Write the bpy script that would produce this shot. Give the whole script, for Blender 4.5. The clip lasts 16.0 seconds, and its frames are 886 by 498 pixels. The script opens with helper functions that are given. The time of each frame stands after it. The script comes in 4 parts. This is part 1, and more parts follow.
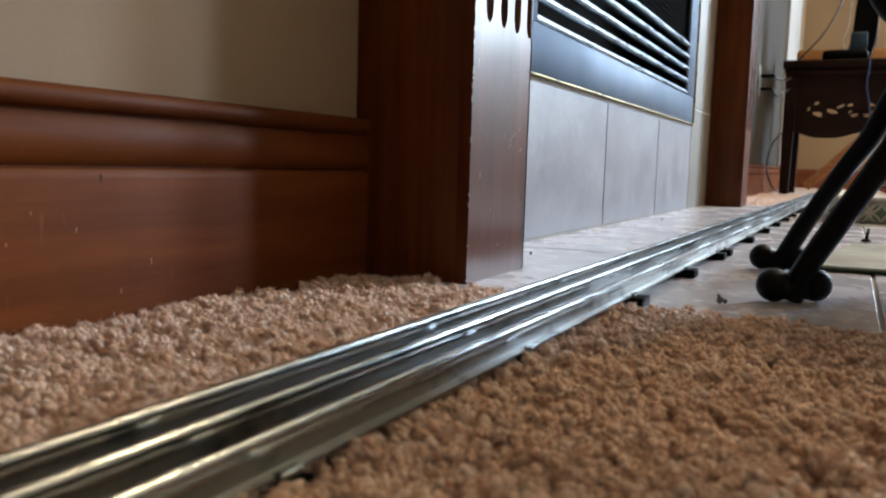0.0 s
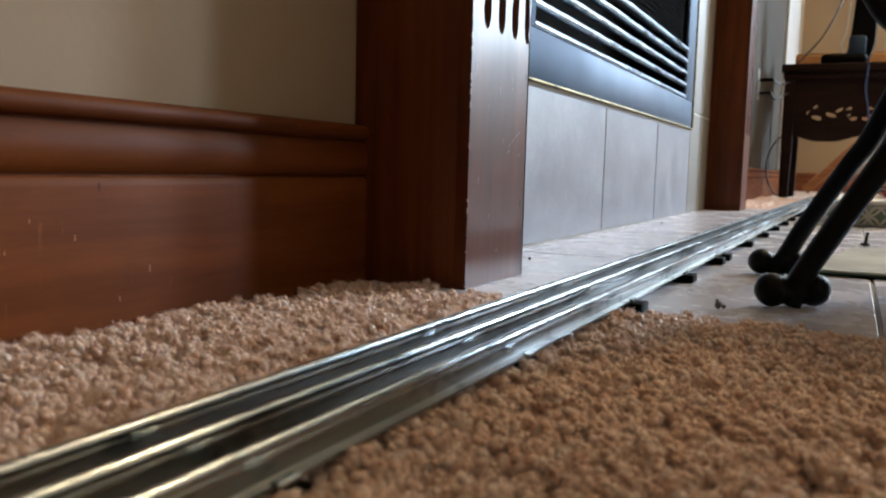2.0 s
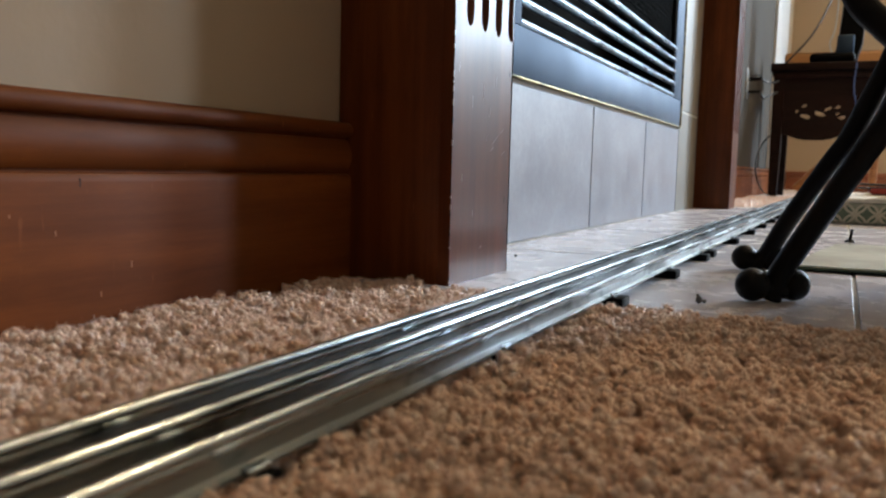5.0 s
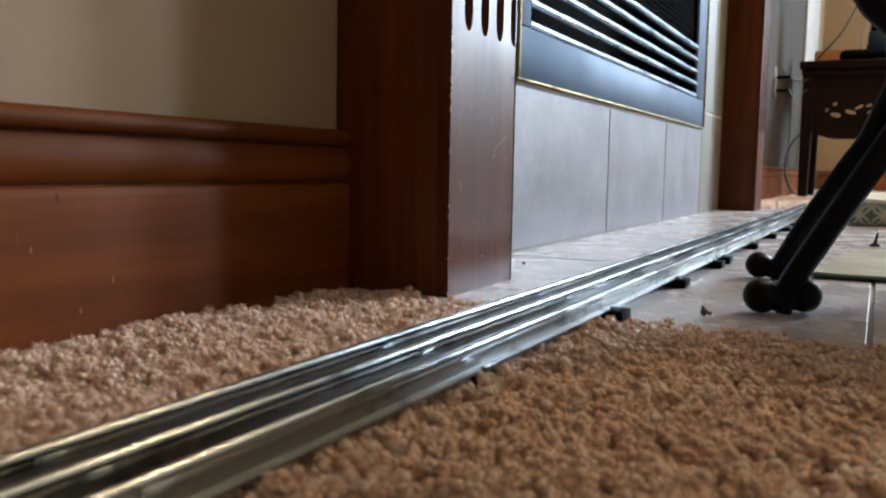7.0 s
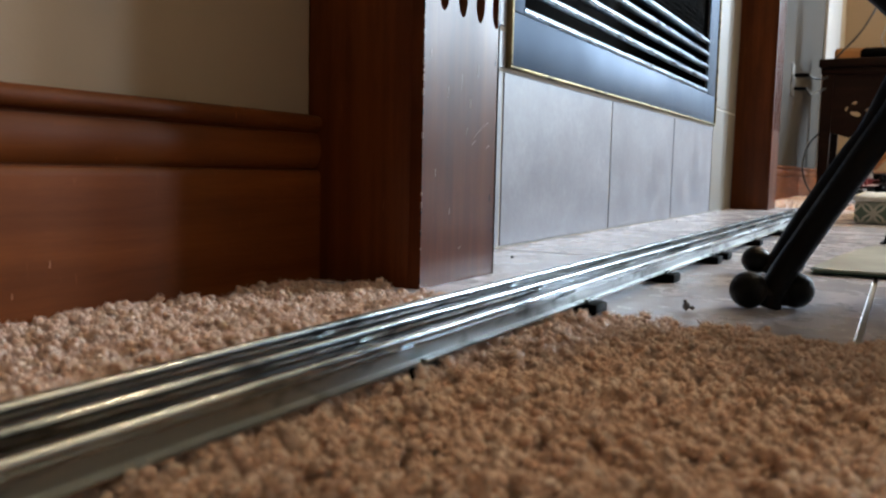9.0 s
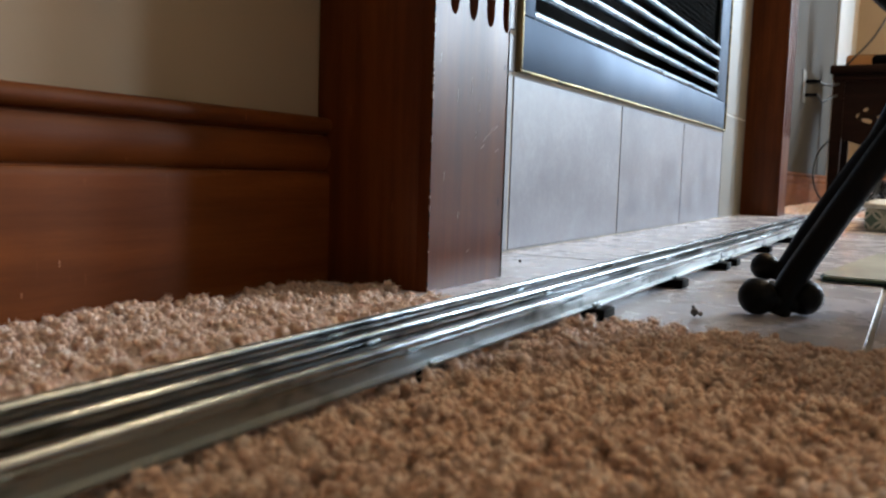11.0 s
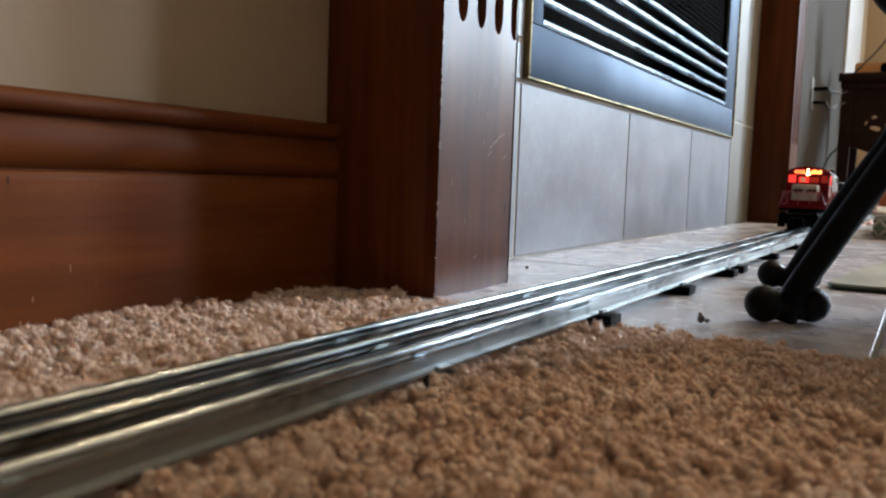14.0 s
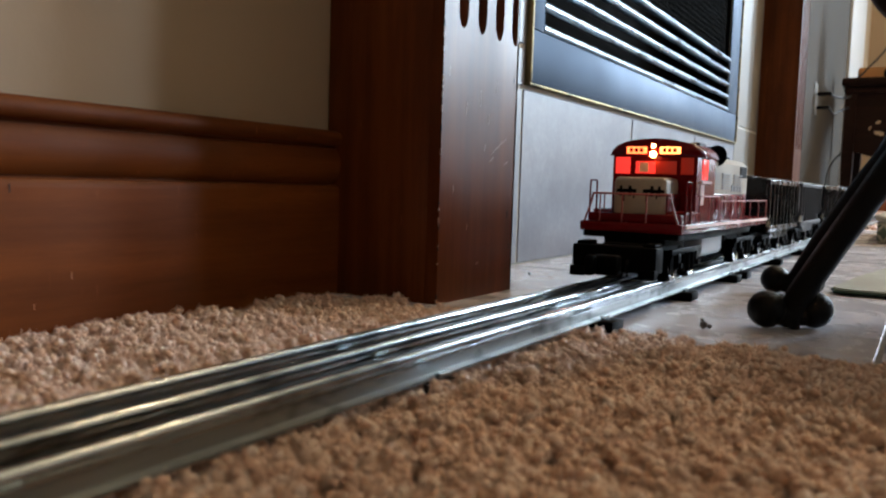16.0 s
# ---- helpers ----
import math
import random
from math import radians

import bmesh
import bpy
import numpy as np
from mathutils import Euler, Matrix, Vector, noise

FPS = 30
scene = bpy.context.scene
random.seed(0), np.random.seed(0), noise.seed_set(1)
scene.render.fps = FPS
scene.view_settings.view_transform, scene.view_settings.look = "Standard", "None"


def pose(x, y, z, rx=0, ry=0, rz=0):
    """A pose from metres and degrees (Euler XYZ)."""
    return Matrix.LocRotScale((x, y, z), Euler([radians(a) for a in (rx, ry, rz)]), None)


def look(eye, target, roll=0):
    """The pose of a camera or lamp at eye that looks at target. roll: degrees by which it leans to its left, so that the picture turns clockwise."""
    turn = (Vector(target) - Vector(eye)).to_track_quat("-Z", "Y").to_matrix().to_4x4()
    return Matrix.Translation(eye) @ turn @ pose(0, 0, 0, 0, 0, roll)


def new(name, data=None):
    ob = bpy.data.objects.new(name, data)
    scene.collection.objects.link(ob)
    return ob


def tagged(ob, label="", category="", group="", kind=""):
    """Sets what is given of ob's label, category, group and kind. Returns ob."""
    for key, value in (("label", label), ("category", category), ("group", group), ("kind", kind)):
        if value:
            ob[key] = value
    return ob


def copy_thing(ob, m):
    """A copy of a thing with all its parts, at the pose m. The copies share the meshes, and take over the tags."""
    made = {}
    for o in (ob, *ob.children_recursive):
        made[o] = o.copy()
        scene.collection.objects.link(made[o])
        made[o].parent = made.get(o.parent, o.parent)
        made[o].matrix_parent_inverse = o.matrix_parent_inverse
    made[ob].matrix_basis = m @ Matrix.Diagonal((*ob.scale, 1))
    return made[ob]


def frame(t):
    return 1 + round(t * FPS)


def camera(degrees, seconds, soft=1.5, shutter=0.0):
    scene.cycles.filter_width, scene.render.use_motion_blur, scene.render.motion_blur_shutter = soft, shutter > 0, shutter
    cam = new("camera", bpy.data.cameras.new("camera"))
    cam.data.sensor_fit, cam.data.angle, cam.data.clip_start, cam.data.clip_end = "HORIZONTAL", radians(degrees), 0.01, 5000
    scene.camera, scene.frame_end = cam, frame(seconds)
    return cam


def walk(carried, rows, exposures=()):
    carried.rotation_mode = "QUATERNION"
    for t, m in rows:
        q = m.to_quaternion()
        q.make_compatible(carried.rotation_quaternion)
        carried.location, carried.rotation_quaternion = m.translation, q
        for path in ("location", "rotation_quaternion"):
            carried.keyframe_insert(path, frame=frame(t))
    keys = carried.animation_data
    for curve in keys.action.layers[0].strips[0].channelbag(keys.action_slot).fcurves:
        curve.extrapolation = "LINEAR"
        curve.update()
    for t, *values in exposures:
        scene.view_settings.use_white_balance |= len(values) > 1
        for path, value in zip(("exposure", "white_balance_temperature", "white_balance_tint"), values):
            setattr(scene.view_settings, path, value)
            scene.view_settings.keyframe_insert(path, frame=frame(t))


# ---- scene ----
cam = camera(56.5, 16.0, 2.15)
PATH = [
    (0, (0.217, -0.476, 0.077), (-0.661, 1.309, -0.131), 1.8),
    (0.5, (0.218, -0.476, 0.077), (-0.662, 1.309, -0.128), 1.6),
    (1, (0.218, -0.476, 0.077), (-0.662, 1.309, -0.128), 1.6),
    (1.5, (0.218, -0.476, 0.077), (-0.662, 1.308, -0.127), 1.7),
    (2, (0.218, -0.476, 0.078), (-0.661, 1.31, -0.119), 1.6),
    (2.5, (0.218, -0.476, 0.078), (-0.659, 1.311, -0.117), 1.5),
    (3, (0.219, -0.476, 0.077), (-0.66, 1.31, -0.115), 1.4),
    (3.5, (0.221, -0.477, 0.079), (-0.656, 1.309, -0.118), 1.4),
    (4, (0.223, -0.477, 0.076), (-0.639, 1.317, -0.121), 1.5),
    (6.5, (0.229, -0.468, 0.079), (-0.647, 1.319, -0.118), 1.3),
    (7, (0.236, -0.456, 0.081), (-0.69, 1.306, -0.114), 1.0),
    (7.5, (0.248, -0.428, 0.078), (-0.707, 1.317, -0.119), 1.2),
    (8, (0.25, -0.423, 0.076), (-0.708, 1.322, -0.119), 1.1),
    (8.5, (0.25, -0.423, 0.074), (-0.712, 1.319, -0.122), 1.2),
    (9, (0.25, -0.422, 0.073), (-0.717, 1.318, -0.122), 1.3),
    (11.5, (0.25, -0.422, 0.073), (-0.738, 1.307, -0.112), 1.9),
    (12, (0.25, -0.421, 0.073), (-0.741, 1.306, -0.109), 1.9),
    (12.5, (0.25, -0.421, 0.073), (-0.744, 1.305, -0.108), 1.9),
    (13, (0.251, -0.424, 0.073), (-0.745, 1.301, -0.108), 2.0),
    (13.5, (0.251, -0.423, 0.073), (-0.748, 1.301, -0.103), 1.9),
    (14, (0.251, -0.424, 0.073), (-0.749, 1.299, -0.1), 2.0),
    (14.5, (0.251, -0.423, 0.073), (-0.751, 1.299, -0.094), 1.8),
    (15, (0.251, -0.424, 0.074), (-0.752, 1.298, -0.094), 2.0),
    (15.5, (0.251, -0.424, 0.074), (-0.752, 1.299, -0.091), 2.0),
    (16, (0.252, -0.423, 0.073), (-0.758, 1.297, -0.085), 1.8),
]
walk(cam, [(t, look(e, g, r)) for t, e, g, r in PATH])
cam.data.dof.use_dof, cam.data.dof.focus_distance, cam.data.dof.aperture_fstop = True, 0.62, 20.0

# ---- world, daylight and exposure ----
world = bpy.data.worlds.new("daylight")
scene.world = world
world.use_nodes = True
_sky = world.node_tree.nodes.new("ShaderNodeTexSky")
_sky.sky_type, _sky.sun_disc, _sky.sun_elevation, _sky.sun_rotation = "NISHITA", False, radians(40), radians(200)
world.node_tree.links.new(_sky.outputs[0], world.node_tree.nodes["Background"].inputs[0])
world.node_tree.nodes["Background"].inputs[1].default_value = 0.1

WINDOWS = [(1.78, 2.13, 0.85, 2.36), (2.62, 3.0, 0.85, 2.36)]
ROOM_X, ROOM_Y0, ROOM_Y1, ROOM_Z = 4.6, -2.6, 4.6, 2.45
WALL_X = -0.0857


def window_lamp(name, m, w, h, power, colour):
    data = bpy.data.lights.new(name, "AREA")
    data.shape, data.size, data.size_y, data.energy, data.color = "RECTANGLE", w, h, power, colour
    ob = new(name, data)
    ob.matrix_world = m
    return ob


for (x0, x1, z0, z1), power in zip(WINDOWS, (228, 142)):
    window_lamp("window_daylight", look(((x0 + x1) / 2, ROOM_Y1 - 0.02, (z0 + z1) / 2), ((x0 + x1) / 2 - 0.4, 0, 0.6)),
                x1 - x0, z1 - z0, power, (0.68, 0.84, 1.0))
window_lamp("window_daylight", look((ROOM_X - 0.02, -0.4, 1.6), (0, -0.4, 0.3)), 1.2, 1.2, 5, (0.95, 0.95, 0.95))

# warm fill lamp, added out of view to brighten carpet and rail heads
FILL_LAMP = (0.9, 1.7, ROOM_Z - 0.075)
_bulb = window_lamp("warm_fill_light", look(FILL_LAMP, (0.9, 1.7, 0)), 0.3, 0.3, 30, (1.0, 0.70, 0.40))
_bulb.data.shape = "DISK"

# ---- materials ----


def shade(name, rough=0.5, metal=0.0, coat=0.0, spec=0.5):
    m = bpy.data.materials.new(name)
    m.use_nodes = True
    nt = m.node_tree
    b = nt.nodes["Principled BSDF"]
    b.inputs["Roughness"].default_value = rough
    b.inputs["Metallic"].default_value = metal
    b.inputs["Coat Weight"].default_value = coat
    b.inputs["Specular IOR Level"].default_value = spec
    return m, nt, b


def coords(nt, scale=(1, 1, 1)):
    tc = nt.nodes.new("ShaderNodeTexCoord")
    mp = nt.nodes.new("ShaderNodeMapping")
    mp.inputs["Scale"].default_value = scale
    nt.links.new(tc.outputs["Object"], mp.inputs[0])
    return mp.outputs[0]


def noise_tex(nt, vec, scale, detail=4, rough=0.6):
    n = nt.nodes.new("ShaderNodeTexNoise")
    n.inputs["Scale"].default_value, n.inputs["Detail"].default_value = scale, detail
    n.inputs["Roughness"].default_value = rough
    nt.links.new(vec, n.inputs["Vector"])
    return n.outputs["Fac"]


def ramp(nt, fac, stops):
    r = nt.nodes.new("ShaderNodeValToRGB")
    while len(r.color_ramp.elements) < len(stops):
        r.color_ramp.elements.new(0.5)
    for e, (p, c) in zip(r.color_ramp.elements, stops):
        e.position, e.color = p, (*c, 1)
    nt.links.new(fac, r.inputs[0])
    return r.outputs[0]


def mix(nt, fac, a, b, mode="MIX"):
    n = nt.nodes.new("ShaderNodeMix")
    n.data_type, n.blend_type = "RGBA", mode
    for sock, v in ((n.inputs[0], fac), (n.inputs[6], a), (n.inputs[7], b)):
        if isinstance(v, (int, float)):
            sock.default_value = v
        elif isinstance(v, tuple):
            sock.default_value = (*v, 1)
        else:
            nt.links.new(v, sock)
    return n.outputs[2]


def spread(nt, fac, lo, hi, flo=0.3, fhi=0.7):
    n = nt.nodes.new("ShaderNodeMapRange")
    for i, v in enumerate((flo, fhi, lo, hi)):
        n.inputs[i + 1].default_value = v
    nt.links.new(fac, n.inputs[0])
    return n.outputs[0]


def bump(nt, b, height, strength, dist):
    n = nt.nodes.new("ShaderNodeBump")
    n.inputs["Strength"].default_value, n.inputs["Distance"].default_value = strength, dist
    nt.links.new(height, n.inputs["Height"])
    nt.links.new(n.outputs[0], b.inputs["Normal"])


def wood(name, dark, light, axis, rough=0.38, coat=0.15, scale=1.0):
    """Stained wood with its grain along an axis."""
    m, nt, b = shade(name, rough, 0, coat)
    b.inputs["Coat Roughness"].default_value = 0.28
    b.inputs["Specular IOR Level"].default_value = 0.2
    s = [60 * scale] * 3
    s["xyz".index(axis)] = 2.5 * scale
    v = coords(nt, tuple(s))
    g = noise_tex(nt, v, 1.0, 6, 0.65)
    big = noise_tex(nt, coords(nt, (7, 7, 7)), 1.0, 3)
    c = ramp(nt, g, [(0.3, dark), (0.7, light)])
    c2 = mix(nt, spread(nt, big, 0.0, 0.4), c, tuple(d * 0.75 for d in dark))
    streak = [26.0] * 3
    streak["xyz".index(axis)] = 5.0
    blot = noise_tex(nt, coords(nt, tuple(streak)), 1.0, 6, 0.72)
    c2 = mix(nt, spread(nt, blot, 0.0, 0.42, 0.45, 0.7), c2, tuple(d * 0.6 for d in dark))
    c2 = mix(nt, spread(nt, blot, 0.22, 0.0, 0.3, 0.48), c2, tuple(q * 1.25 for q in light))
    wear = noise_tex(nt, coords(nt, (210, 210, 34)), 1.0, 3)
    c3 = mix(nt, spread(nt, wear, 0.0, 0.35, 0.68, 0.8), c2, tuple(min(1, q * 1.9 + 0.03) for q in light))
    nt.links.new(c3, b.inputs["Base Color"])
    nt.links.new(spread(nt, blot, rough - 0.03, rough + 0.07), b.inputs["Roughness"])
    bump(nt, b, g, 0.22, 0.0006)
    return m


def plain(name, colour, rough=0.5, metal=0.0, vary=0.25, size=30.0, bumpy=0.0, coat=0.0, spec=0.5):
    m, nt, b = shade(name, rough, metal, coat, spec)
    n = noise_tex(nt, coords(nt), size, 5)
    n2 = noise_tex(nt, coords(nt), size * 9, 3)
    c = mix(nt, spread(nt, n, 0, 1), tuple(q * (1 - vary) for q in colour), tuple(min(1, q * (1 + vary * 0.5)) for q in colour))
    c = mix(nt, spread(nt, n2, 0, 0.4), c, tuple(q * (1 - vary * 0.8) for q in colour))
    nt.links.new(c, b.inputs["Base Color"])
    nt.links.new(spread(nt, n, max(0.03, rough - 0.08), min(1, rough + 0.1)), b.inputs["Roughness"])
    if bumpy:
        bump(nt, b, n2, bumpy, 0.001)
    return m


def glow(name, colour, strength):
    m, nt, b = shade(name, 0.2)
    b.inputs["Base Color"].default_value = (*colour, 1)
    b.inputs["Emission Color"].default_value = (*colour, 1)
    b.inputs["Emission Strength"].default_value = strength
    return m


CHERRY_Z = wood("cherry_wood_upright", (0.072, 0.0178, 0.0050), (0.160, 0.045, 0.0118), "z", 0.34, 0.0)
CHERRY_Z.node_tree.nodes["Principled BSDF"].inputs["Specular IOR Level"].default_value = 0.13
CHERRY_FRONT = wood("lacquered_cherry_front", (0.063, 0.0150, 0.0042), (0.140, 0.038, 0.0100), "z", 0.36, 0.05)
CHERRY_FRONT.node_tree.nodes["Principled BSDF"].inputs["Specular IOR Level"].default_value = 0.13
CHERRY_FRONT.node_tree.nodes["Principled BSDF"].inputs["Coat Roughness"].default_value = 0.16
CHERRY_Y = wood("cherry_wood_lengthwise", (0.095, 0.0235, 0.0042), (0.188, 0.051, 0.0092), "y", 0.5, 0.0)
CHERRY_Y.node_tree.nodes["Principled BSDF"].inputs["Specular IOR Level"].default_value = 0.1
CHERRY_X = wood("cherry_wood_crosswise", (0.14, 0.04, 0.018), (0.27, 0.09, 0.035), "x", 0.42)
DARKWOOD = wood("dark_rosewood", (0.006, 0.003, 0.0025), (0.018, 0.007, 0.005), "x", 0.5, 0.0)
DARKWOOD.node_tree.nodes["Principled BSDF"].inputs["Specular IOR Level"].default_value = 0.1
OAK = wood("oak_wood", (0.16, 0.06, 0.02), (0.32, 0.14, 0.045), "x", 0.5, 0.05)
FLOORWOOD = wood("worn_wood_floor", (0.2, 0.11, 0.06), (0.36, 0.22, 0.12), "y", 0.5, 0.05)
PAINT = plain("cream_wall_paint", (0.285, 0.202, 0.125), 0.75, 0, 0.06, 6, 0.35)
CEIL = plain("cream_ceiling_paint", (0.78, 0.66, 0.44), 0.85, 0, 0.04, 5)
WHITE = plain("white_paint", (0.62, 0.61, 0.58), 0.5, 0, 0.05, 9)
# very dark colour carries the shade on the wall beyond the fireplace
SHADED_WALL = plain("shaded_far_wall_paint", (0.055, 0.049, 0.042), 0.85, 0, 0.25, 9, 0.3, 0, 0.12)
GROUT = plain("grout", (0.5, 0.48, 0.44), 0.85, 0, 0.15, 90, 0.2)


def tile_material(name, a, b_, rough, bumps):
    m, nt, b = shade(name, rough)
    info = nt.nodes.new("ShaderNodeObjectInfo")
    add = nt.nodes.new("ShaderNodeVectorMath")
    add.operation = "ADD"
    nt.links.new(coords(nt), add.inputs[0])
    nt.links.new(info.outputs["Random"], add.inputs[1])
    cloud = noise_tex(nt, add.outputs[0], 17, 7, 0.68)
    fine = noise_tex(nt, add.outputs[0], 160, 3)
    c = ramp(nt, cloud, [(0.3, a), (0.72, b_)])
    c = mix(nt, spread(nt, fine, 0, 0.3), c, tuple(q * 0.82 for q in a))
    nt.links.new(c, b.inputs["Base Color"])
    nt.links.new(spread(nt, cloud, rough - 0.06, rough + 0.1), b.inputs["Roughness"])
    bump(nt, b, cloud, bumps, 0.002)
    return m


TILE_WALL = tile_material("grey_wall_tile", (0.185, 0.195, 0.24), (0.315, 0.33, 0.385), 0.42, 0.3)
TILE_TRIM = tile_material("beige_edge_tile", (0.125, 0.108, 0.085), (0.20, 0.18, 0.147), 0.55, 0.3)
TILE_FLOOR = tile_material("grey_floor_tile", (0.43, 0.43, 0.485), (0.62, 0.62, 0.69), 0.24, 0.35)


def metal_streaks(name, colour, rough, axis, strength=0.35, metal=1.0):
    m, nt, b = shade(name, rough, metal)
    s = [220.0] * 3
    s["xyz".index(axis)] = 9.0
    n = noise_tex(nt, coords(nt, tuple(s)), 1.0, 4)
    spots = noise_tex(nt, coords(nt, (60, 26, 60)), 1.0, 3)
    c = mix(nt, spread(nt, n, 0, 0.5), colour, tuple(q * 0.6 for q in colour))
    c = mix(nt, spread(nt, spots, 0, 0.85, 0.54, 0.68), c, tuple(q * 0.10 for q in colour))
    nt.links.new(c, b.inputs["Base Color"])
    nt.links.new(spread(nt, n, rough - 0.08, rough + strength * 0.4), b.inputs["Roughness"])
    bump(nt, b, n, strength * 0.3, 0.0004)
    return m


# duller metal for web and flange, also darkened to stand in for dark reflections
TIN_LOWER = metal_streaks("dull_darkened_tinplate", (0.30, 0.32, 0.325), 0.4, "y", 0.4)
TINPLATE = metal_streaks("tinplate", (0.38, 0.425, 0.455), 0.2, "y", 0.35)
STEEL = plain("satin_dark_steel", (0.034, 0.054, 0.086), 0.54, 1.0, 0.08, 4)
LOUVRE = metal_streaks("louvre_steel", (0.33, 0.42, 0.50), 0.28, "y", 0.25)
BRASS = metal_streaks("polished_brass", (0.27, 0.215, 0.105), 0.45, "y", 0.2)
CHROME = plain("chrome", (0.38, 0.39, 0.41), 0.12, 1.0, 0.1)
BLACK = plain("black_plastic", (0.002, 0.002, 0.0023), 0.5, 0, 0.3, 60, 0, 0, 0.03)
SOOT = plain("firebox_black", (0.003, 0.003, 0.003), 0.9, 0, 0.3, 30, 0, 0, 0.05)
IRON = plain("wrought_iron", (0.0035, 0.003, 0.0027), 0.38, 0, 0.4, 90, 0.5, 0, 0.11)
RED = plain("glossy_red_shell", (0.13, 0.002, 0.005), 0.24, 0, 0.12, 40, 0, 0, 0.14)
CREAM = plain("off_white_shell", (0.35, 0.31, 0.255), 0.4, 0, 0.1, 40)
HANDRAIL = plain("dull_red_rail", (0.30, 0.07, 0.07), 0.4, 0, 0.1, 60)
STRIPE = plain("pale_stripe", (0.72, 0.52, 0.5), 0.4, 0, 0.1, 60)
CARBLACK = plain("hopper_black", (0.0035, 0.004, 0.005), 0.25, 0, 0.3, 50, 0, 0, 0.25)
CARGREY = plain("hopper_grey", (0.02, 0.022, 0.026), 0.38, 0, 0.25, 50)
COAL = plain("coal_load", (0.01, 0.01, 0.011), 0.5, 0, 0.5, 300, 0.6)
LAMP_WARM = glow("headlight_bulb", (1.0, 0.46, 0.13), 40.0)
LAMP_RED = glow("lit_number_board", (1.0, 0.14, 0.04), 5.0)
LAMP_CAB = glow("lit_cab_window", (1.0, 0.045, 0.035), 1.0)
LAMP_BOARD = glow("lit_pale_number_board", (1.0, 0.27, 0.07), 6.0)
DIM_PANE = glow("dim_red_pane_glow", (0.36, 0.02, 0.01), 0.28)
SHEET = plain("pale_green_sheet", (0.78, 0.82, 0.76), 0.18, 0, 0.06, 12)
SHEET_EDGE = plain("dark_green_edge", (0.02, 0.06, 0.04), 0.3, 0, 0.2, 40)
CABLE = plain("black_cable", (0.015, 0.014, 0.014), 0.5, 0, 0.3, 60)
BLUECABLE = plain("blue_cable", (0.03, 0.07, 0.2), 0.5, 0, 0.3, 60)
GREYPLASTIC = plain("grey_plastic", (0.28, 0.3, 0.33), 0.35, 0, 0.15, 60)
CARD = plain("tan_board", (0.42, 0.2, 0.07), 0.6, 0, 0.15, 30)
REDCLOTH = plain("red_cloth", (0.3, 0.04, 0.03), 0.9, 0, 0.4, 200, 0.5)


SCUFF = plain("pale_scuff", (0.36, 0.23, 0.18), 0.6, 0, 0.2, 200)
DENT = plain("rubbed_wood", (0.34, 0.13, 0.05), 0.5, 0, 0.2, 200)
HOLE = plain("nail_hole_dark", (0.012, 0.006, 0.004), 0.8)


def carpet_material():
    m, nt, b = shade("beige_carpet_pile", 0.30, 0, 0, 1.0)
    geo = nt.nodes.new("ShaderNodeNewGeometry")
    patch = noise_tex(nt, coords(nt), 24, 3)
    fibre = noise_tex(nt, coords(nt), 1300, 3)
    c = ramp(nt, geo.outputs["Random Per Island"], [(0.0, (0.70, 0.46, 0.335)), (0.42, (0.90, 0.67, 0.535)), (1.0, (0.96, 0.85, 0.77))])
    c = mix(nt, spread(nt, patch, 0, 0.3), c, (0.70, 0.48, 0.35))
    c = mix(nt, spread(nt, fibre, 0, 0.25), c, (0.66, 0.47, 0.37))
    nt.links.new(c, b.inputs["Base Color"])
    b.inputs["Sheen Weight"].default_value, b.inputs["Sheen Roughness"].default_value = 1.0, 0.3
    b.inputs["Subsurface Weight"].default_value, b.inputs["Subsurface Scale"].default_value = 0.2, 0.002
    b.inputs["Subsurface Radius"].default_value = (1.0, 0.85, 0.72)
    bump(nt, b, fibre, 0.3, 0.0008)
    # yarn lets light through
    thin = nt.nodes.new("ShaderNodeBsdfTranslucent")
    both = nt.nodes.new("ShaderNodeMixShader")
    both.inputs[0].default_value = 0.30
    nt.links.new(c, thin.inputs["Color"])
    nt.links.new(b.outputs[0], both.inputs[1])
    nt.links.new(thin.outputs[0], both.inputs[2])
    nt.links.new(both.outputs[0], nt.nodes["Material Output"].inputs["Surface"])
    return m


CARPET = carpet_material()

# ---- building helpers ----


def mesh_of(bm, name, material):
    me = bpy.data.meshes.new(name)
    bm.to_mesh(me)
    bm.free()
    for m in (material if isinstance(material, (list, tuple)) else [material]):
        me.materials.append(m)
    return me


def part(name, bm, material, parent=None, label="", smooth=False):
    """Links a bmesh as one mesh object, under a thing or a part."""
    for f in bm.faces:
        f.smooth = True
    me = mesh_of(bm, name, material)
    if not smooth:
        me.set_sharp_from_angle(angle=radians(34))
    ob = new(name, me)
    if parent:
        ob.parent = parent
    if label:
        ob["label"] = label
    return ob


def thing(name, label, category, group="", kind="", at=(0, 0, 0)):
    ob = new(name)
    ob.empty_display_size = 0.02
    ob.location = at
    return tagged(ob, label, category, group, kind)


def box(x0, x1, y0, y1, z0, z1, bevel=0.0, seg=2, bm=None):
    b2 = bmesh.new()
    bmesh.ops.create_cube(b2, size=1)
    for v in b2.verts:
        v.co = Vector(((x0 + x1) / 2 + v.co.x * (x1 - x0), (y0 + y1) / 2 + v.co.y * (y1 - y0), (z0 + z1) / 2 + v.co.z * (z1 - z0)))
    if bevel:
        bmesh.ops.bevel(b2, geom=b2.edges[:], offset=bevel, segments=seg, profile=0.5, affect="EDGES")
    return join(bm, b2)


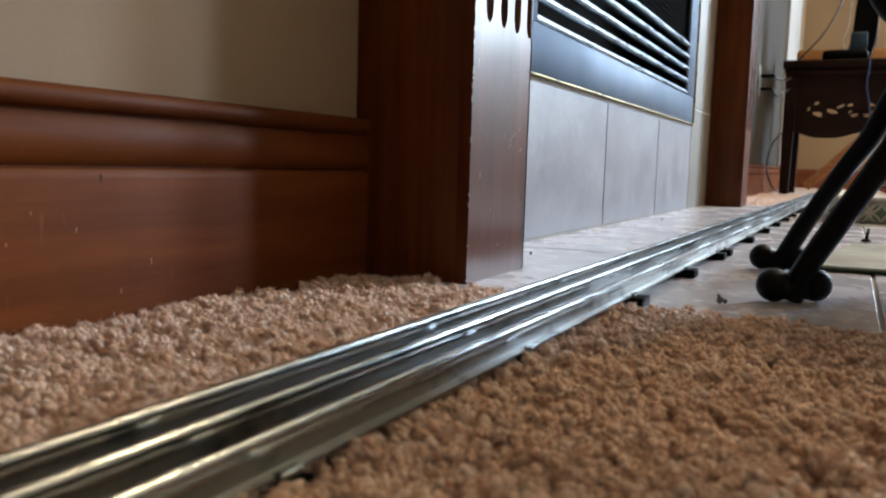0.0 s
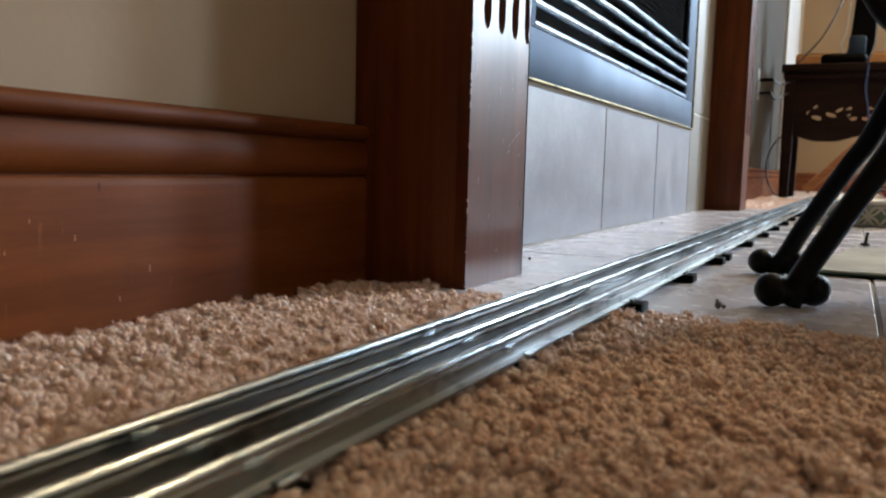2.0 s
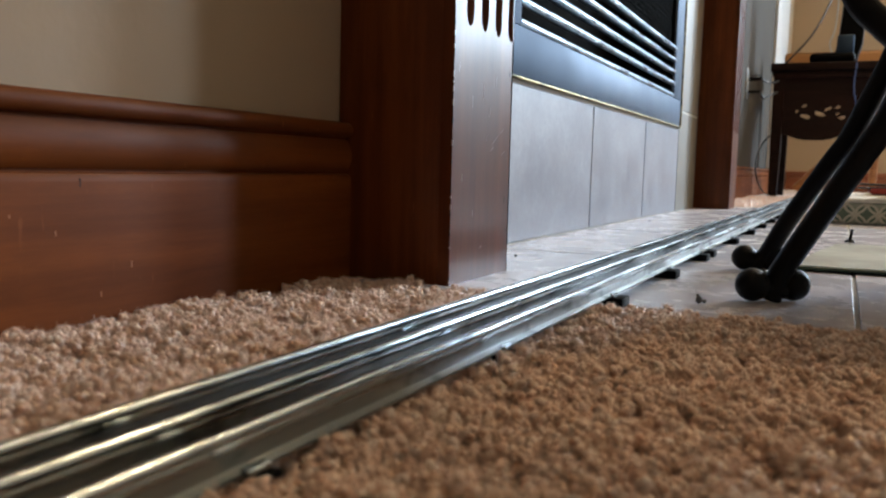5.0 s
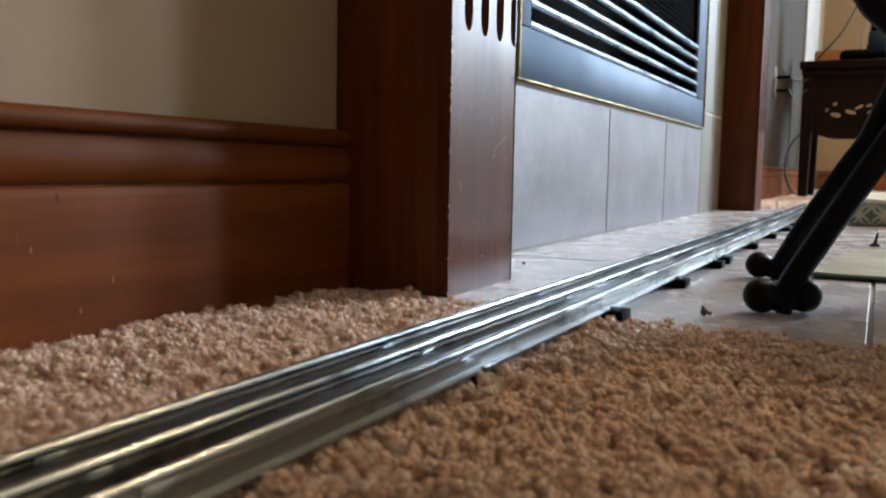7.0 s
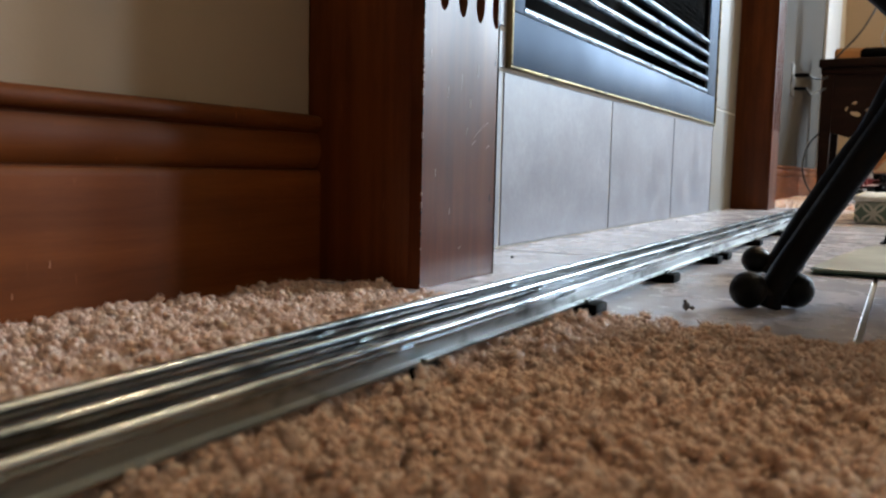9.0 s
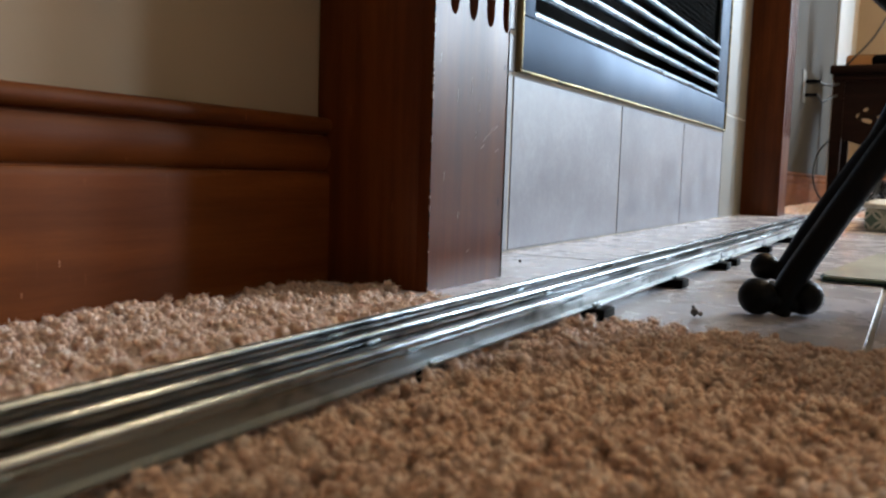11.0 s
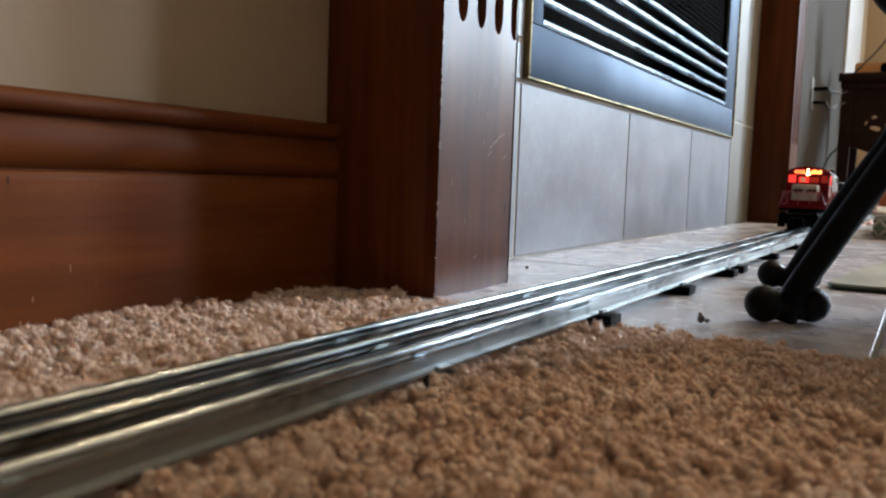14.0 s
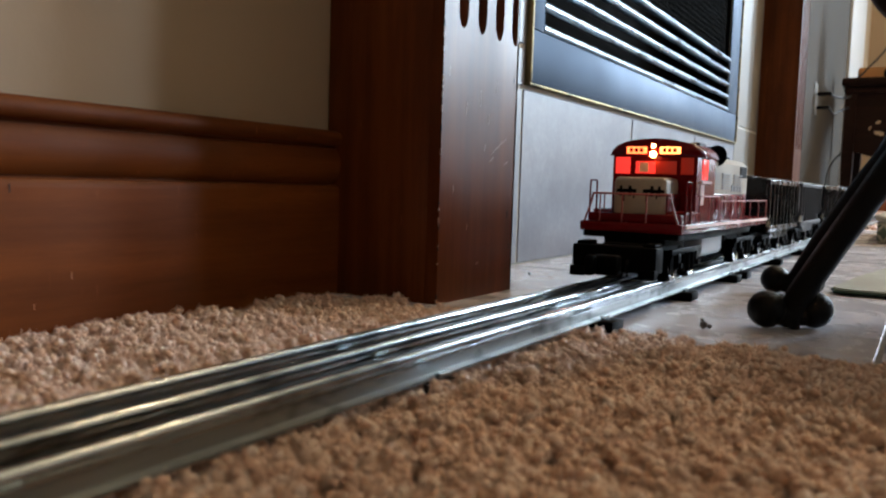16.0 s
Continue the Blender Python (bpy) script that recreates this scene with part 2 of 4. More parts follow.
def join(bm, other):
    if bm is None:
        return other
    me = bpy.data.meshes.new("tmp")
    other.to_mesh(me)
    other.free()
    bm.from_mesh(me)
    bpy.data.meshes.remove(me)
    return bm


def cyl(a, b, r, r2=None, seg=16, bm=None):
    a, b = Vector(a), Vector(b)
    b2 = bmesh.new()
    bmesh.ops.create_cone(b2, cap_ends=True, segments=seg, radius1=r, radius2=r if r2 is None else r2, depth=(b - a).length)
    m = Matrix.Translation((a + b) / 2) @ (b - a).to_track_quat("Z", "Y").to_matrix().to_4x4()
    bmesh.ops.transform(b2, matrix=m, verts=b2.verts)
    return join(bm, b2)


def ball(c, r, bm=None, sub=3, squash=(1, 1, 1)):
    b2 = bmesh.new()
    bmesh.ops.create_icosphere(b2, subdivisions=sub, radius=r)
    for v in b2.verts:
        v.co = Vector((v.co.x * squash[0], v.co.y * squash[1], v.co.z * squash[2])) + Vector(c)
    return join(bm, b2)


def tube(points, r, bm=None, seg=12, steps=6, taper=None):
    """A round bar through points, smoothed, with flat ends; taper: the radius at the far end."""
    pts = [Vector(p) for p in points]
    fine = []
    for i in range(len(pts) - 1):
        p0, p1, p2, p3 = pts[max(0, i - 1)], pts[i], pts[i + 1], pts[min(len(pts) - 1, i + 2)]
        for k in range(steps):
            t = k / steps
            fine.append(0.5 * ((2 * p1) + (p2 - p0) * t + (2 * p0 - 5 * p1 + 4 * p2 - p3) * t * t + (3 * p1 - p0 - 3 * p2 + p3) * t ** 3))
    fine.append(pts[-1])
    b2 = bmesh.new()
    rings = []
    side = Vector((0.3, 0.5, 0.81))
    for i, p in enumerate(fine):
        d = (fine[min(i + 1, len(fine) - 1)] - fine[max(i - 1, 0)]).normalized()
        u = d.cross(side).normalized()
        v = d.cross(u)
        rr = r if taper is None else r + (taper - r) * i / (len(fine) - 1)
        rings.append([b2.verts.new(p + rr * (math.cos(a) * u + math.sin(a) * v)) for a in [2 * math.pi * k / seg for k in range(seg)]])
    for r0, r1 in zip(rings, rings[1:]):
        for k in range(seg):
            b2.faces.new((r0[k], r0[(k + 1) % seg], r1[(k + 1) % seg], r1[k])).smooth = True
    b2.faces.new(rings[0])
    b2.faces.new(rings[-1][::-1])
    bmesh.ops.recalc_face_normals(b2, faces=b2.faces[:])
    return join(bm, b2)


def extrude_profile(profile, stations, bm=None, cap=True):
    """profile: (a, b) pairs; stations: functions or frames (origin, axis_a, axis_b)."""
    b2 = bmesh.new()
    rings = [[b2.verts.new(Vector(o) + Vector(ua) * a + Vector(ub) * b) for a, b in profile] for o, ua, ub in stations]
    n = len(profile)
    for r0, r1 in zip(rings, rings[1:]):
        for k in range(n):
            b2.faces.new((r0[k], r0[(k + 1) % n], r1[(k + 1) % n], r1[k]))
    if cap:
        b2.faces.new(rings[0])
        b2.faces.new(rings[-1][::-1])
    bmesh.ops.recalc_face_normals(b2, faces=b2.faces[:])
    return join(bm, b2)


def slab(name, x0, x1, y0, y1, z0, z1, material, label="", category=""):
    return tagged(part(name, box(x0, x1, y0, y1, z0, z1), material), label, category, "", "structure")


# ---- the room ----
HEARTH_Y0, HEARTH_Y1, HEARTH_X1 = -0.026, 1.62, 0.86
slab("floor", WALL_X - 0.1, ROOM_X + 0.1, ROOM_Y0 - 0.1, ROOM_Y1 + 0.1, -0.12, -0.014, FLOORWOOD, "subfloor under the carpet and tiles", "floor")
slab("ceiling", WALL_X - 0.1, ROOM_X + 0.1, ROOM_Y0 - 0.1, ROOM_Y1 + 0.1, ROOM_Z, ROOM_Z + 0.1, CEIL, "plain cream painted ceiling", "ceiling")
slab("wall_west", WALL_X - 0.12, WALL_X, ROOM_Y0 - 0.1, 0.02, -0.014, ROOM_Z, PAINT, "cream painted wall above wooden baseboard", "wall")
fw = box(WALL_X - 0.12, -0.0767, 0.02, 0.310, -0.014, ROOM_Z)
fw = box(WALL_X - 0.12, -0.0767, 1.131, 1.5, -0.014, ROOM_Z, bm=fw)
fw = box(WALL_X - 0.12, -0.0767, 0.310, 1.131, -0.014, 0.2184, bm=fw)
fw = box(WALL_X - 0.12, -0.0767, 0.310, 1.131, 0.81, ROOM_Z, bm=fw)
tagged(part("wall_fireplace", fw, GROUT), "grey grouted backing wall of the fireplace surround", "wall", "", "structure")
# this stretch is coloured dark to stand for its shade
slab("wall_west_far", WALL_X - 0.12, WALL_X, 1.5, 3.42, -0.014, ROOM_Z, SHADED_WALL, "wall beyond the fireplace, its shade put into the paint colour", "wall")
slab("wall_west_end", WALL_X - 0.12, WALL_X, 3.42, ROOM_Y1 + 0.1, -0.014, ROOM_Z, PAINT, "cream painted wall in the far corner", "wall")
slab("wall_south", WALL_X, ROOM_X, ROOM_Y0 - 0.1, ROOM_Y0, -0.014, ROOM_Z, PAINT, "plain cream painted wall", "wall")


def wall_with_holes(name, holes, place, lo, hi, label):
    """A wall in pieces round its window openings, joined in one mesh."""
    bm = None
    edges = [lo]
    for a, b, z0, z1 in holes:
        bm = place(edges[-1], a, -0.014, ROOM_Z, bm)
        bm = place(a, b, -0.014, z0, bm)
        bm = place(a, b, z1, ROOM_Z, bm)
        edges.append(b)
    bm = place(edges[-1], hi, -0.014, ROOM_Z, bm)
    return tagged(part(name, bm, PAINT), label, "wall", "", "structure")


wall_with_holes("wall_north", WINDOWS, lambda a, b, z0, z1, bm: box(a, b, ROOM_Y1, ROOM_Y1 + 0.12, z0, z1, bm=bm), WALL_X, ROOM_X,
                "cream painted end wall with two narrow windows")
wall_with_holes("wall_east", [(-1.0, 0.2, 1.0, 2.2)], lambda a, b, z0, z1, bm: box(ROOM_X, ROOM_X + 0.12, a, b, z0, z1, bm=bm), ROOM_Y0, ROOM_Y1,
                "cream painted side wall with a window")


def baseboard_profile():
    """Outward and up: flat board with a rounded edge, groove, swelling moulding, groove and rounded cap."""
    pts = [(0, -0.012), (0.0108, -0.012), (0.0108, 0.0655), (0.0104, 0.0680), (0.0092, 0.0696), (0.0072, 0.0702), (0.0058, 0.0704), (0.0056, 0.0712)]
    for k in range(11):
        a = k / 10
        pts.append((0.0056 + 0.0062 * math.sin(math.pi * (0.02 + 0.86 * a)) ** 0.6 - 0.0012 * a, 0.0714 + 0.0212 * a))
    pts += [(0.0062, 0.0930), (0.0062, 0.0944)]
    for k in range(12):
        a = -math.pi / 2 + math.pi * 0.9 * k / 11
        pts.append((0.0072 + 0.0050 * math.cos(a), 0.0994 + 0.0050 * math.sin(a)))
    pts += [(0.003, 0.1048), (0, 0.1052)]
    return pts


def baseboard(name, wall_x, y0, y1, label):
    st = [((wall_x, y, 0), (1, 0, 0), (0, 0, 1)) for y in (y0, y1)]
    bm = extrude_profile(baseboard_profile(), st)
    ob = part(name, bm, CHERRY_Y)
    return tagged(ob, label, "baseboard", "", "structure")


baseboard("baseboard", WALL_X, ROOM_Y0, 0.0, "reddish-brown stained wooden baseboard with a rounded cap")
baseboard("baseboard", WALL_X, 1.545, ROOM_Y1, "reddish-brown stained wooden baseboard beyond the fireplace")
for y, z, h, m in ((-0.2205, 0.0655, 0.0018, HOLE), (-0.2335, 0.044, 0.0012, DENT), (-0.266, 0.040, 0.0008, DENT), (-0.192, 0.027, 0.0016, DENT), (-0.255, 0.052, 0.0008, DENT), (-0.21, 0.015, 0.0012, DENT)):
    nick = part("nick", box(WALL_X + 0.0100, WALL_X + 0.01088, y - 0.0003, y + 0.0003, z - h, z + h), m, bpy.data.objects["baseboard"])
bb = part("baseboard", extrude_profile(baseboard_profile(), [((x, ROOM_Y1, 0), (0, -1, 0), (0, 0, 1)) for x in (WALL_X + 0.016, ROOM_X)]), CHERRY_X)
tagged(bb, "reddish-brown stained wooden baseboard on the end wall", "baseboard", "", "structure")
tagged(part("trim", box(WALL_X, WALL_X + 0.012, 3.42, 4.12, 0.11, ROOM_Z, 0.003), plain("grey_white_paint", (0.37, 0.37, 0.365), 0.5, 0, 0.05, 9)), "white painted door casing on the far wall", "trim", "", "structure")


# ---- fireplace surround ----
def pilaster(y0, y1, x0, label):
    """A pilaster whose broad front carries four round-ended flutes."""
    p = thing("pilaster", label, "pilaster", "pilasters of the fireplace surround", "structure")
    body = box(x0, -0.008, y0, y1, -0.01, 1.25, 0.0012)
    part("core", body, CHERRY_Z, p)
    # The front board with real slots
    w = y1 - y0
    centres = [y0 + w * (0.23 + 0.245 * k) for k in range(4)]
    hw, zb, zt = w * 0.062, 0.168, 1.15
    b2 = bmesh.new()
    xs = (-0.008, 0.0)
    cells = [y0] + [c for c0 in centres for c in (c0 - hw, c0 + hw)] + [y1]

    def quad(*vs):
        b2.faces.new([b2.verts.new(v) for v in vs])

    x = xs[1]
    for i in range(0, len(cells), 2):
        quad((x, cells[i], -0.01), (x, cells[i + 1], -0.01), (x, cells[i + 1], 1.25), (x, cells[i], 1.25))
    for c in centres:
        arc = [(c - hw * math.cos(math.pi * k / 10), zb + 0.012 - 0.012 * math.sin(math.pi * k / 10)) for k in range(11)]
        for (ya, za), (yb, zb2) in zip(arc, arc[1:]):
            quad((x, ya, -0.01), (x, yb, -0.01), (x, yb, zb2), (x, ya, za))
            quad((x, ya, za), (x, yb, zb2), (x - 0.007, (yb + c) / 2, zb2 + 0.001), (x - 0.007, (ya + c) / 2, za + 0.001))
        quad((x, c - hw, zt), (x, c + hw, zt), (x, c + hw, 1.25), (x, c - hw, 1.25))
        for s in (-1, 1):
            quad((x, c + s * hw, zb + 0.012), (x, c + s * hw, zt), (x - 0.007, c + s * hw / 2, zt), (x - 0.007, c + s * hw / 2, zb + 0.012))
        quad((x - 0.007, c - hw / 2, zb), (x - 0.007, c + hw / 2, zb), (x - 0.007, c + hw / 2, zt), (x - 0.007, c - hw / 2, zt))
    for y in (y0, y1):
        quad((-0.0085, y, -0.01), (0, y, -0.01), (0, y, 1.25), (-0.0085, y, 1.25))
    bmesh.ops.remove_doubles(b2, verts=b2.verts[:], dist=0.00005)
    part("fluted_front", b2, CHERRY_FRONT, p)
    return p


near_pilaster = pilaster(0.0, 0.0989, WALL_X + 0.0005, "dark cherry wooden pilaster with fluted front standing on tile")
pilaster(1.4406, 1.545, WALL_X + 0.0005, "dark cherry wooden pilaster at the far end of the fireplace")
for y, z in ((0.0955, 0.145), (0.092, 0.054), (0.0962, 0.031), (0.092, 0.0525)):
    part("nail_hole", box(-0.001, 0.00012, y - 0.0007, y + 0.0007, z - 0.0016, z + 0.0016), HOLE, near_pilaster)
_rs = random.Random(5)
for y, z, ln, tilt in ((0.070, 0.096, 0.010, 35), (0.077, 0.100, 0.009, 40), (0.084, 0.103, 0.007, 30), (0.056, 0.097, 0.005, 70), (0.066, 0.090, 0.006, 30), (0.035, 0.046, 0.004, 80), (0.030, 0.120, 0.008, 84),
                       (0.048, 0.128, 0.010, 88), (0.060, 0.115, 0.006, 86), (0.016, 0.070, 0.005, 85), (0.05, 0.022, 0.004, 20), (0.087, 0.088, 0.006, 25), (0.008, 0.140, 0.006, 80), (0.07, 0.137, 0.007, 87)):
    sc = box(-0.0002, 0.00010, -ln / 2, ln / 2, -0.00022, 0.00022)
    bmesh.ops.transform(sc, matrix=pose(0, y, z, tilt, 0, 0), verts=sc.verts)
    part("scratch", sc, SCUFF, near_pilaster)
for k in range(26):
    z = _rs.uniform(0.0, 0.17)
    w = _rs.uniform(0.0006, 0.0022)
    part("edge_chip", box(-0.0009, 0.00008, -0.00008, 0.0009, z - w, z + w, 0.0002, 1), SCUFF if k % 3 else HOLE, near_pilaster)
mantel = thing("mantel_beam", "dark cherry wooden beam across the top of the fireplace", "mantel", "", "structure")
part("beam", box(WALL_X + 0.001, 0.01, -0.02, 1.565, 1.25, 1.45, 0.004), CHERRY_Y, mantel)
part("shelf", box(WALL_X + 0.001, 0.14, -0.08, 1.63, 1.45, 1.49, 0.006), CHERRY_Y, mantel)

# insert: steel frame, louvres and dark mesh
INS_X = -0.0735
IY0, IY1, OY0, OY1, IZ0, IZ1, OZ0 = 0.280, 1.205, 0.310, 1.131, 0.1685, 0.86, 0.2184
insert = thing("fireplace_insert", "dark steel fireplace insert with horizontal louvres and brass edging", "fireplace")
part("frame_bottom", box(-0.077, INS_X, IY0, IY1, IZ0, OZ0, 0.0015), STEEL, insert, "bluish brushed steel lower panel")
part("frame_side", box(-0.077, INS_X, IY0, OY0, OZ0, IZ1, 0.0015), STEEL, insert)
part("frame_side", box(-0.077, INS_X, OY1, IY1, OZ0, IZ1, 0.0015), STEEL, insert)
part("frame_top", box(-0.077, INS_X, OY0, OY1, IZ1 - 0.05, IZ1, 0.0015), STEEL, insert)
part("firebox", box(WALL_X - 0.12, WALL_X - 0.1, OY0 + 0.001, OY1 - 0.001, OZ0 + 0.001, IZ1 - 0.051), SOOT, insert, "black firebox interior")
for ya, yb in ((OY0 - 0.0005, OY0 + 0.003), (OY1 - 0.003, OY1 + 0.0005)):
    part("firebox_side", box(WALL_X - 0.1, -0.0772, ya, yb, OZ0 + 0.001, IZ1 - 0.051), SOOT, insert)
part("firebox_floor", box(WALL_X - 0.1, -0.0772, OY0 + 0.003, OY1 - 0.003, OZ0 - 0.0005, OZ0 + 0.003), SOOT, insert)
part("firebox_top", box(WALL_X - 0.1, -0.0772, OY0 + 0.003, OY1 - 0.003, IZ1 - 0.053, IZ1 - 0.0495), SOOT, insert)
for ya, yb, za, zb in ((IY0 - 0.0055, IY1 + 0.0055, IZ0 - 0.003, IZ0), (IY0 - 0.0055, IY1 + 0.0055, IZ1, IZ1 + 0.008)):
    part("brass_trim", box(-0.077, INS_X + 0.003, ya, yb, za, zb, 0.0012, 3), BRASS, insert, "polished brass edging")
for ya, yb in ((IY0 - 0.0055, IY0), (IY1, IY1 + 0.0055)):
    part("brass_trim", box(-0.077, INS_X + 0.003, ya, yb, IZ0, IZ1, 0.0018, 3), BRASS, insert, "polished brass edging")
LOUVRE_Z = [0.2215, 0.2433, 0.2650, 0.2867, 0.3085]
for z in LOUVRE_Z:
    nose = [(-0.0030 + 0.0036 * math.cos(a), 0.0012 + 0.0042 * math.sin(a)) for a in [radians(d) for d in range(-100, 101, 20)]]
    prof = [(-0.022, 0.0062)] + nose + [(-0.022, 0.0082)]
    part("louvre_slat", extrude_profile(prof, [((INS_X, y, z), (1, 0, 0), (0, 0, 1)) for y in (OY0, OY1)]), LOUVRE, insert, "glossy steel slat")
mesh_bm = bmesh.new()
for k in range(130):
    y = OY0 + (OY1 - OY0) * (k + 0.5) / 130
    box(INS_X - 0.010, INS_X - 0.009, y - 0.0006, y + 0.0006, 0.315, IZ1 - 0.05, bm=mesh_bm)
for k in range(60):
    z = 0.318 + 0.0081 * k
    box(INS_X - 0.0105, INS_X - 0.0095, OY0, OY1, z - 0.0006, z + 0.0006, bm=mesh_bm)
part("mesh_screen", mesh_bm, SOOT, insert, "fine black mesh screen")

# ---- unseen fixture for the added fill lamp ----
ceiling_light = thing("ceiling_light", "unseen round white ceiling fixture added for the warm fill lamp", "ceiling light")
part("base", cyl((0.9, 1.7, ROOM_Z - 0.02), (0.9, 1.7, ROOM_Z), 0.18, 0.17, seg=32), WHITE, ceiling_light)
part("diffuser", cyl((0.9, 1.7, ROOM_Z - 0.07), (0.9, 1.7, ROOM_Z - 0.02), 0.13, 0.165, seg=32), glow("added_diffuser_glow", (1.0, 0.70, 0.40), 2.0), ceiling_light, "glowing diffuser of the added fixture", True)

# ---- track ----
TRACK_X, TRACK_B, BEND_Y, BEND_R, GAUGE = 0.0902, 0.0108, 2.4, 0.68, 0.0345
RAIL_TOP = 0.0165


def on_track(s):
    """Place and heading angle (0 is along +y, positive towards +x) at the run s along the track."""
    if s <= BEND_Y:
        return TRACK_X + TRACK_B * s, s, math.atan(TRACK_B)
    x0 = TRACK_X + TRACK_B * BEND_Y
    a = (s - BEND_Y) / BEND_R
    if a < math.pi / 2:
        return x0 + BEND_R * (1 - math.cos(a)), BEND_Y + BEND_R * math.sin(a), a
    return x0 + BEND_R + (s - BEND_Y - BEND_R * math.pi / 2), BEND_Y + BEND_R, math.pi / 2


def rail_profile():
    pts = [(0.0042, 0.0060), (0.0042, 0.0067), (0.0010, 0.0073), (0.0009, 0.0116)]
    pts += [(0.0018 * math.cos(a), 0.0145 + 0.0020 * math.sin(a)) for a in [radians(d) for d in range(-55, 236, 29)]]
    pts += [(-0.0009, 0.0116), (-0.0010, 0.0073), (-0.0042, 0.0067), (-0.0042, 0.0060)]
    return pts


def track_section(s0, s1, ties, label):
    tr = thing("track_section", label, "toy track", "sections of the toy railway")
    n = 2 if s1 <= BEND_Y else max(2, int((s1 - s0) / 0.05))
    for off in (-GAUGE / 2, 0, GAUGE / 2):
        st = []
        for k in range(n):
            x, y, a = on_track(s0 + 0.0012 + (s1 - s0 - 0.0024) * k / (n - 1))
            nx = Vector((math.cos(a), -math.sin(a), 0))
            st.append((Vector((x, y, 0)) + nx * off, nx, (0, 0, 1)))
        bm = extrude_profile(rail_profile(), st)
        # heads take the bright tinplate, faces below them the darkened one
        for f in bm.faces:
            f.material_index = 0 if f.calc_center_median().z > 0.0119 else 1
        part("rail", bm, [TINPLATE, TIN_LOWER], tr, "bright tinplate tubular rail")
    for s in ties:
        x, y, a = on_track(s)
        m = pose(x, y, 0, 0, 0, -math.degrees(a))
        sunk = s < HEARTH_Y0
        half, top = (0.0235, 0.0045) if sunk else (0.0290, 0.0061)
        bm = box(-half, half, -0.0085, 0.0085, 0.0002, top, 0.0010)
        bmesh.ops.transform(bm, matrix=m, verts=bm.verts)
        tie = part("tie", bm, BLACK, tr, "black stamped steel tie")
        for off in (-GAUGE / 2, 0, GAUGE / 2):
            for sd in (-1, 1):
                clip = box(off + sd * 0.0046 - 0.0014, off + sd * 0.0046 + 0.0014, -0.004, 0.004, 0.0060, 0.0078, 0.0003, 1)
                bmesh.ops.transform(clip, matrix=m, verts=clip.verts)
                part("clip", clip, TINPLATE, tie)
    return tr


track_section(-0.718, 0.298, (-0.69, -0.49, -0.33, -0.178, -0.017, 0.137, 0.278), "silvery three-rail toy track lying on beige carpet and tile")
track_section(0.298, 1.314, (0.318, 0.488, 0.656, 0.81, 0.965, 1.125, 1.292), "silvery three-rail toy track with black ties lying on tile")
track_section(1.314, 2.33, (1.336, 1.5, 1.66, 1.82, 1.98, 2.14, 2.308), "silvery three-rail toy track leaving the tile hearth")
track_section(2.33, 3.468, (2.36, 2.52, 2.68, 2.84, 3.0, 3.16, 3.32, 3.45), "curved piece of silvery three-rail toy track on carpet")
track_section(3.468, 5.4, (3.5, 3.8, 4.1, 4.4, 4.7, 5.0, 5.3), "straight piece of silvery toy track far across the carpet")
track_section(5.4, 7.2, (5.5, 5.8, 6.1, 6.4, 6.7, 7.0), "straight piece of silvery toy track by the end wall")

# ---- loose things on the hearth ----
stand = thing("iron_stand", "black wrought iron stand with ball-ended feet on tile", "stand")


def stand_leg(feet, line):
    """feet: the two ball centres; line: the bar's bends from the foot upwards."""
    (xa, ya), (xb, yb) = feet
    leg = part("leg", tube(line, 0.0070, steps=8, taper=0.0082), IRON, stand)
    f = ball((xa, ya, 0.0104), 0.0102)
    f = ball((xb, yb, 0.0104), 0.0100, f)
    f = tube([(xa, ya, 0.0088), ((xa + xb) / 2, (ya + yb) / 2, 0.0078), (xb, yb, 0.0088)], 0.0066, f)
    f = tube([((xa + xb) / 2 - 0.002, (ya + yb) / 2, 0.0015), ((xa + xb) / 2, (ya + yb) / 2, 0.008), line[1]], 0.0075, f, 10, 3, 0.0068)
    part("foot", f, IRON, leg, "bone-shaped forged foot", True)


FRONT = [(0.190, 0.060, 0.008), (0.1955, 0.060, 0.021), (0.2085, 0.060, 0.0445), (0.2215, 0.060, 0.0675), (0.2345, 0.060, 0.0905), (0.2465, 0.060, 0.112),
         (0.2535, 0.060, 0.133), (0.2495, 0.060, 0.151), (0.238, 0.060, 0.1635), (0.2255, 0.060, 0.178), (0.217, 0.060, 0.205), (0.216, 0.060, 0.30), (0.22, 0.060, 0.42)]
REAR = [(0.169, 0.224, 0.008), (0.1735, 0.224, 0.014), (0.1855, 0.224, 0.0375), (0.2005, 0.224, 0.0635), (0.2150, 0.224, 0.088), (0.2265, 0.224, 0.106), (0.238, 0.224, 0.133),
        (0.252, 0.224, 0.168), (0.264, 0.224, 0.21), (0.264, 0.224, 0.30), (0.258, 0.224, 0.42)]
stand_leg(((0.179, 0.052), (0.2012, 0.0675)), FRONT)
stand_leg(((0.157, 0.225), (0.1812, 0.223)), REAR)
stand_leg(((0.4608, 0.0675), (0.483, 0.052)), [(0.662 - x, y, z) for x, y, z in FRONT])
stand_leg(((0.4808, 0.223), (0.505, 0.225)), [(0.662 - x, y, z) for x, y, z in REAR])
part("ring", tube([(0.22, 0.06, 0.42), (0.33, 0.055, 0.425), (0.442, 0.06, 0.42), (0.43, 0.14, 0.42), (0.404, 0.224, 0.42), (0.33, 0.23, 0.425), (0.258, 0.224, 0.42), (0.235, 0.14, 0.42), (0.22, 0.06, 0.42)], 0.008), IRON, stand)

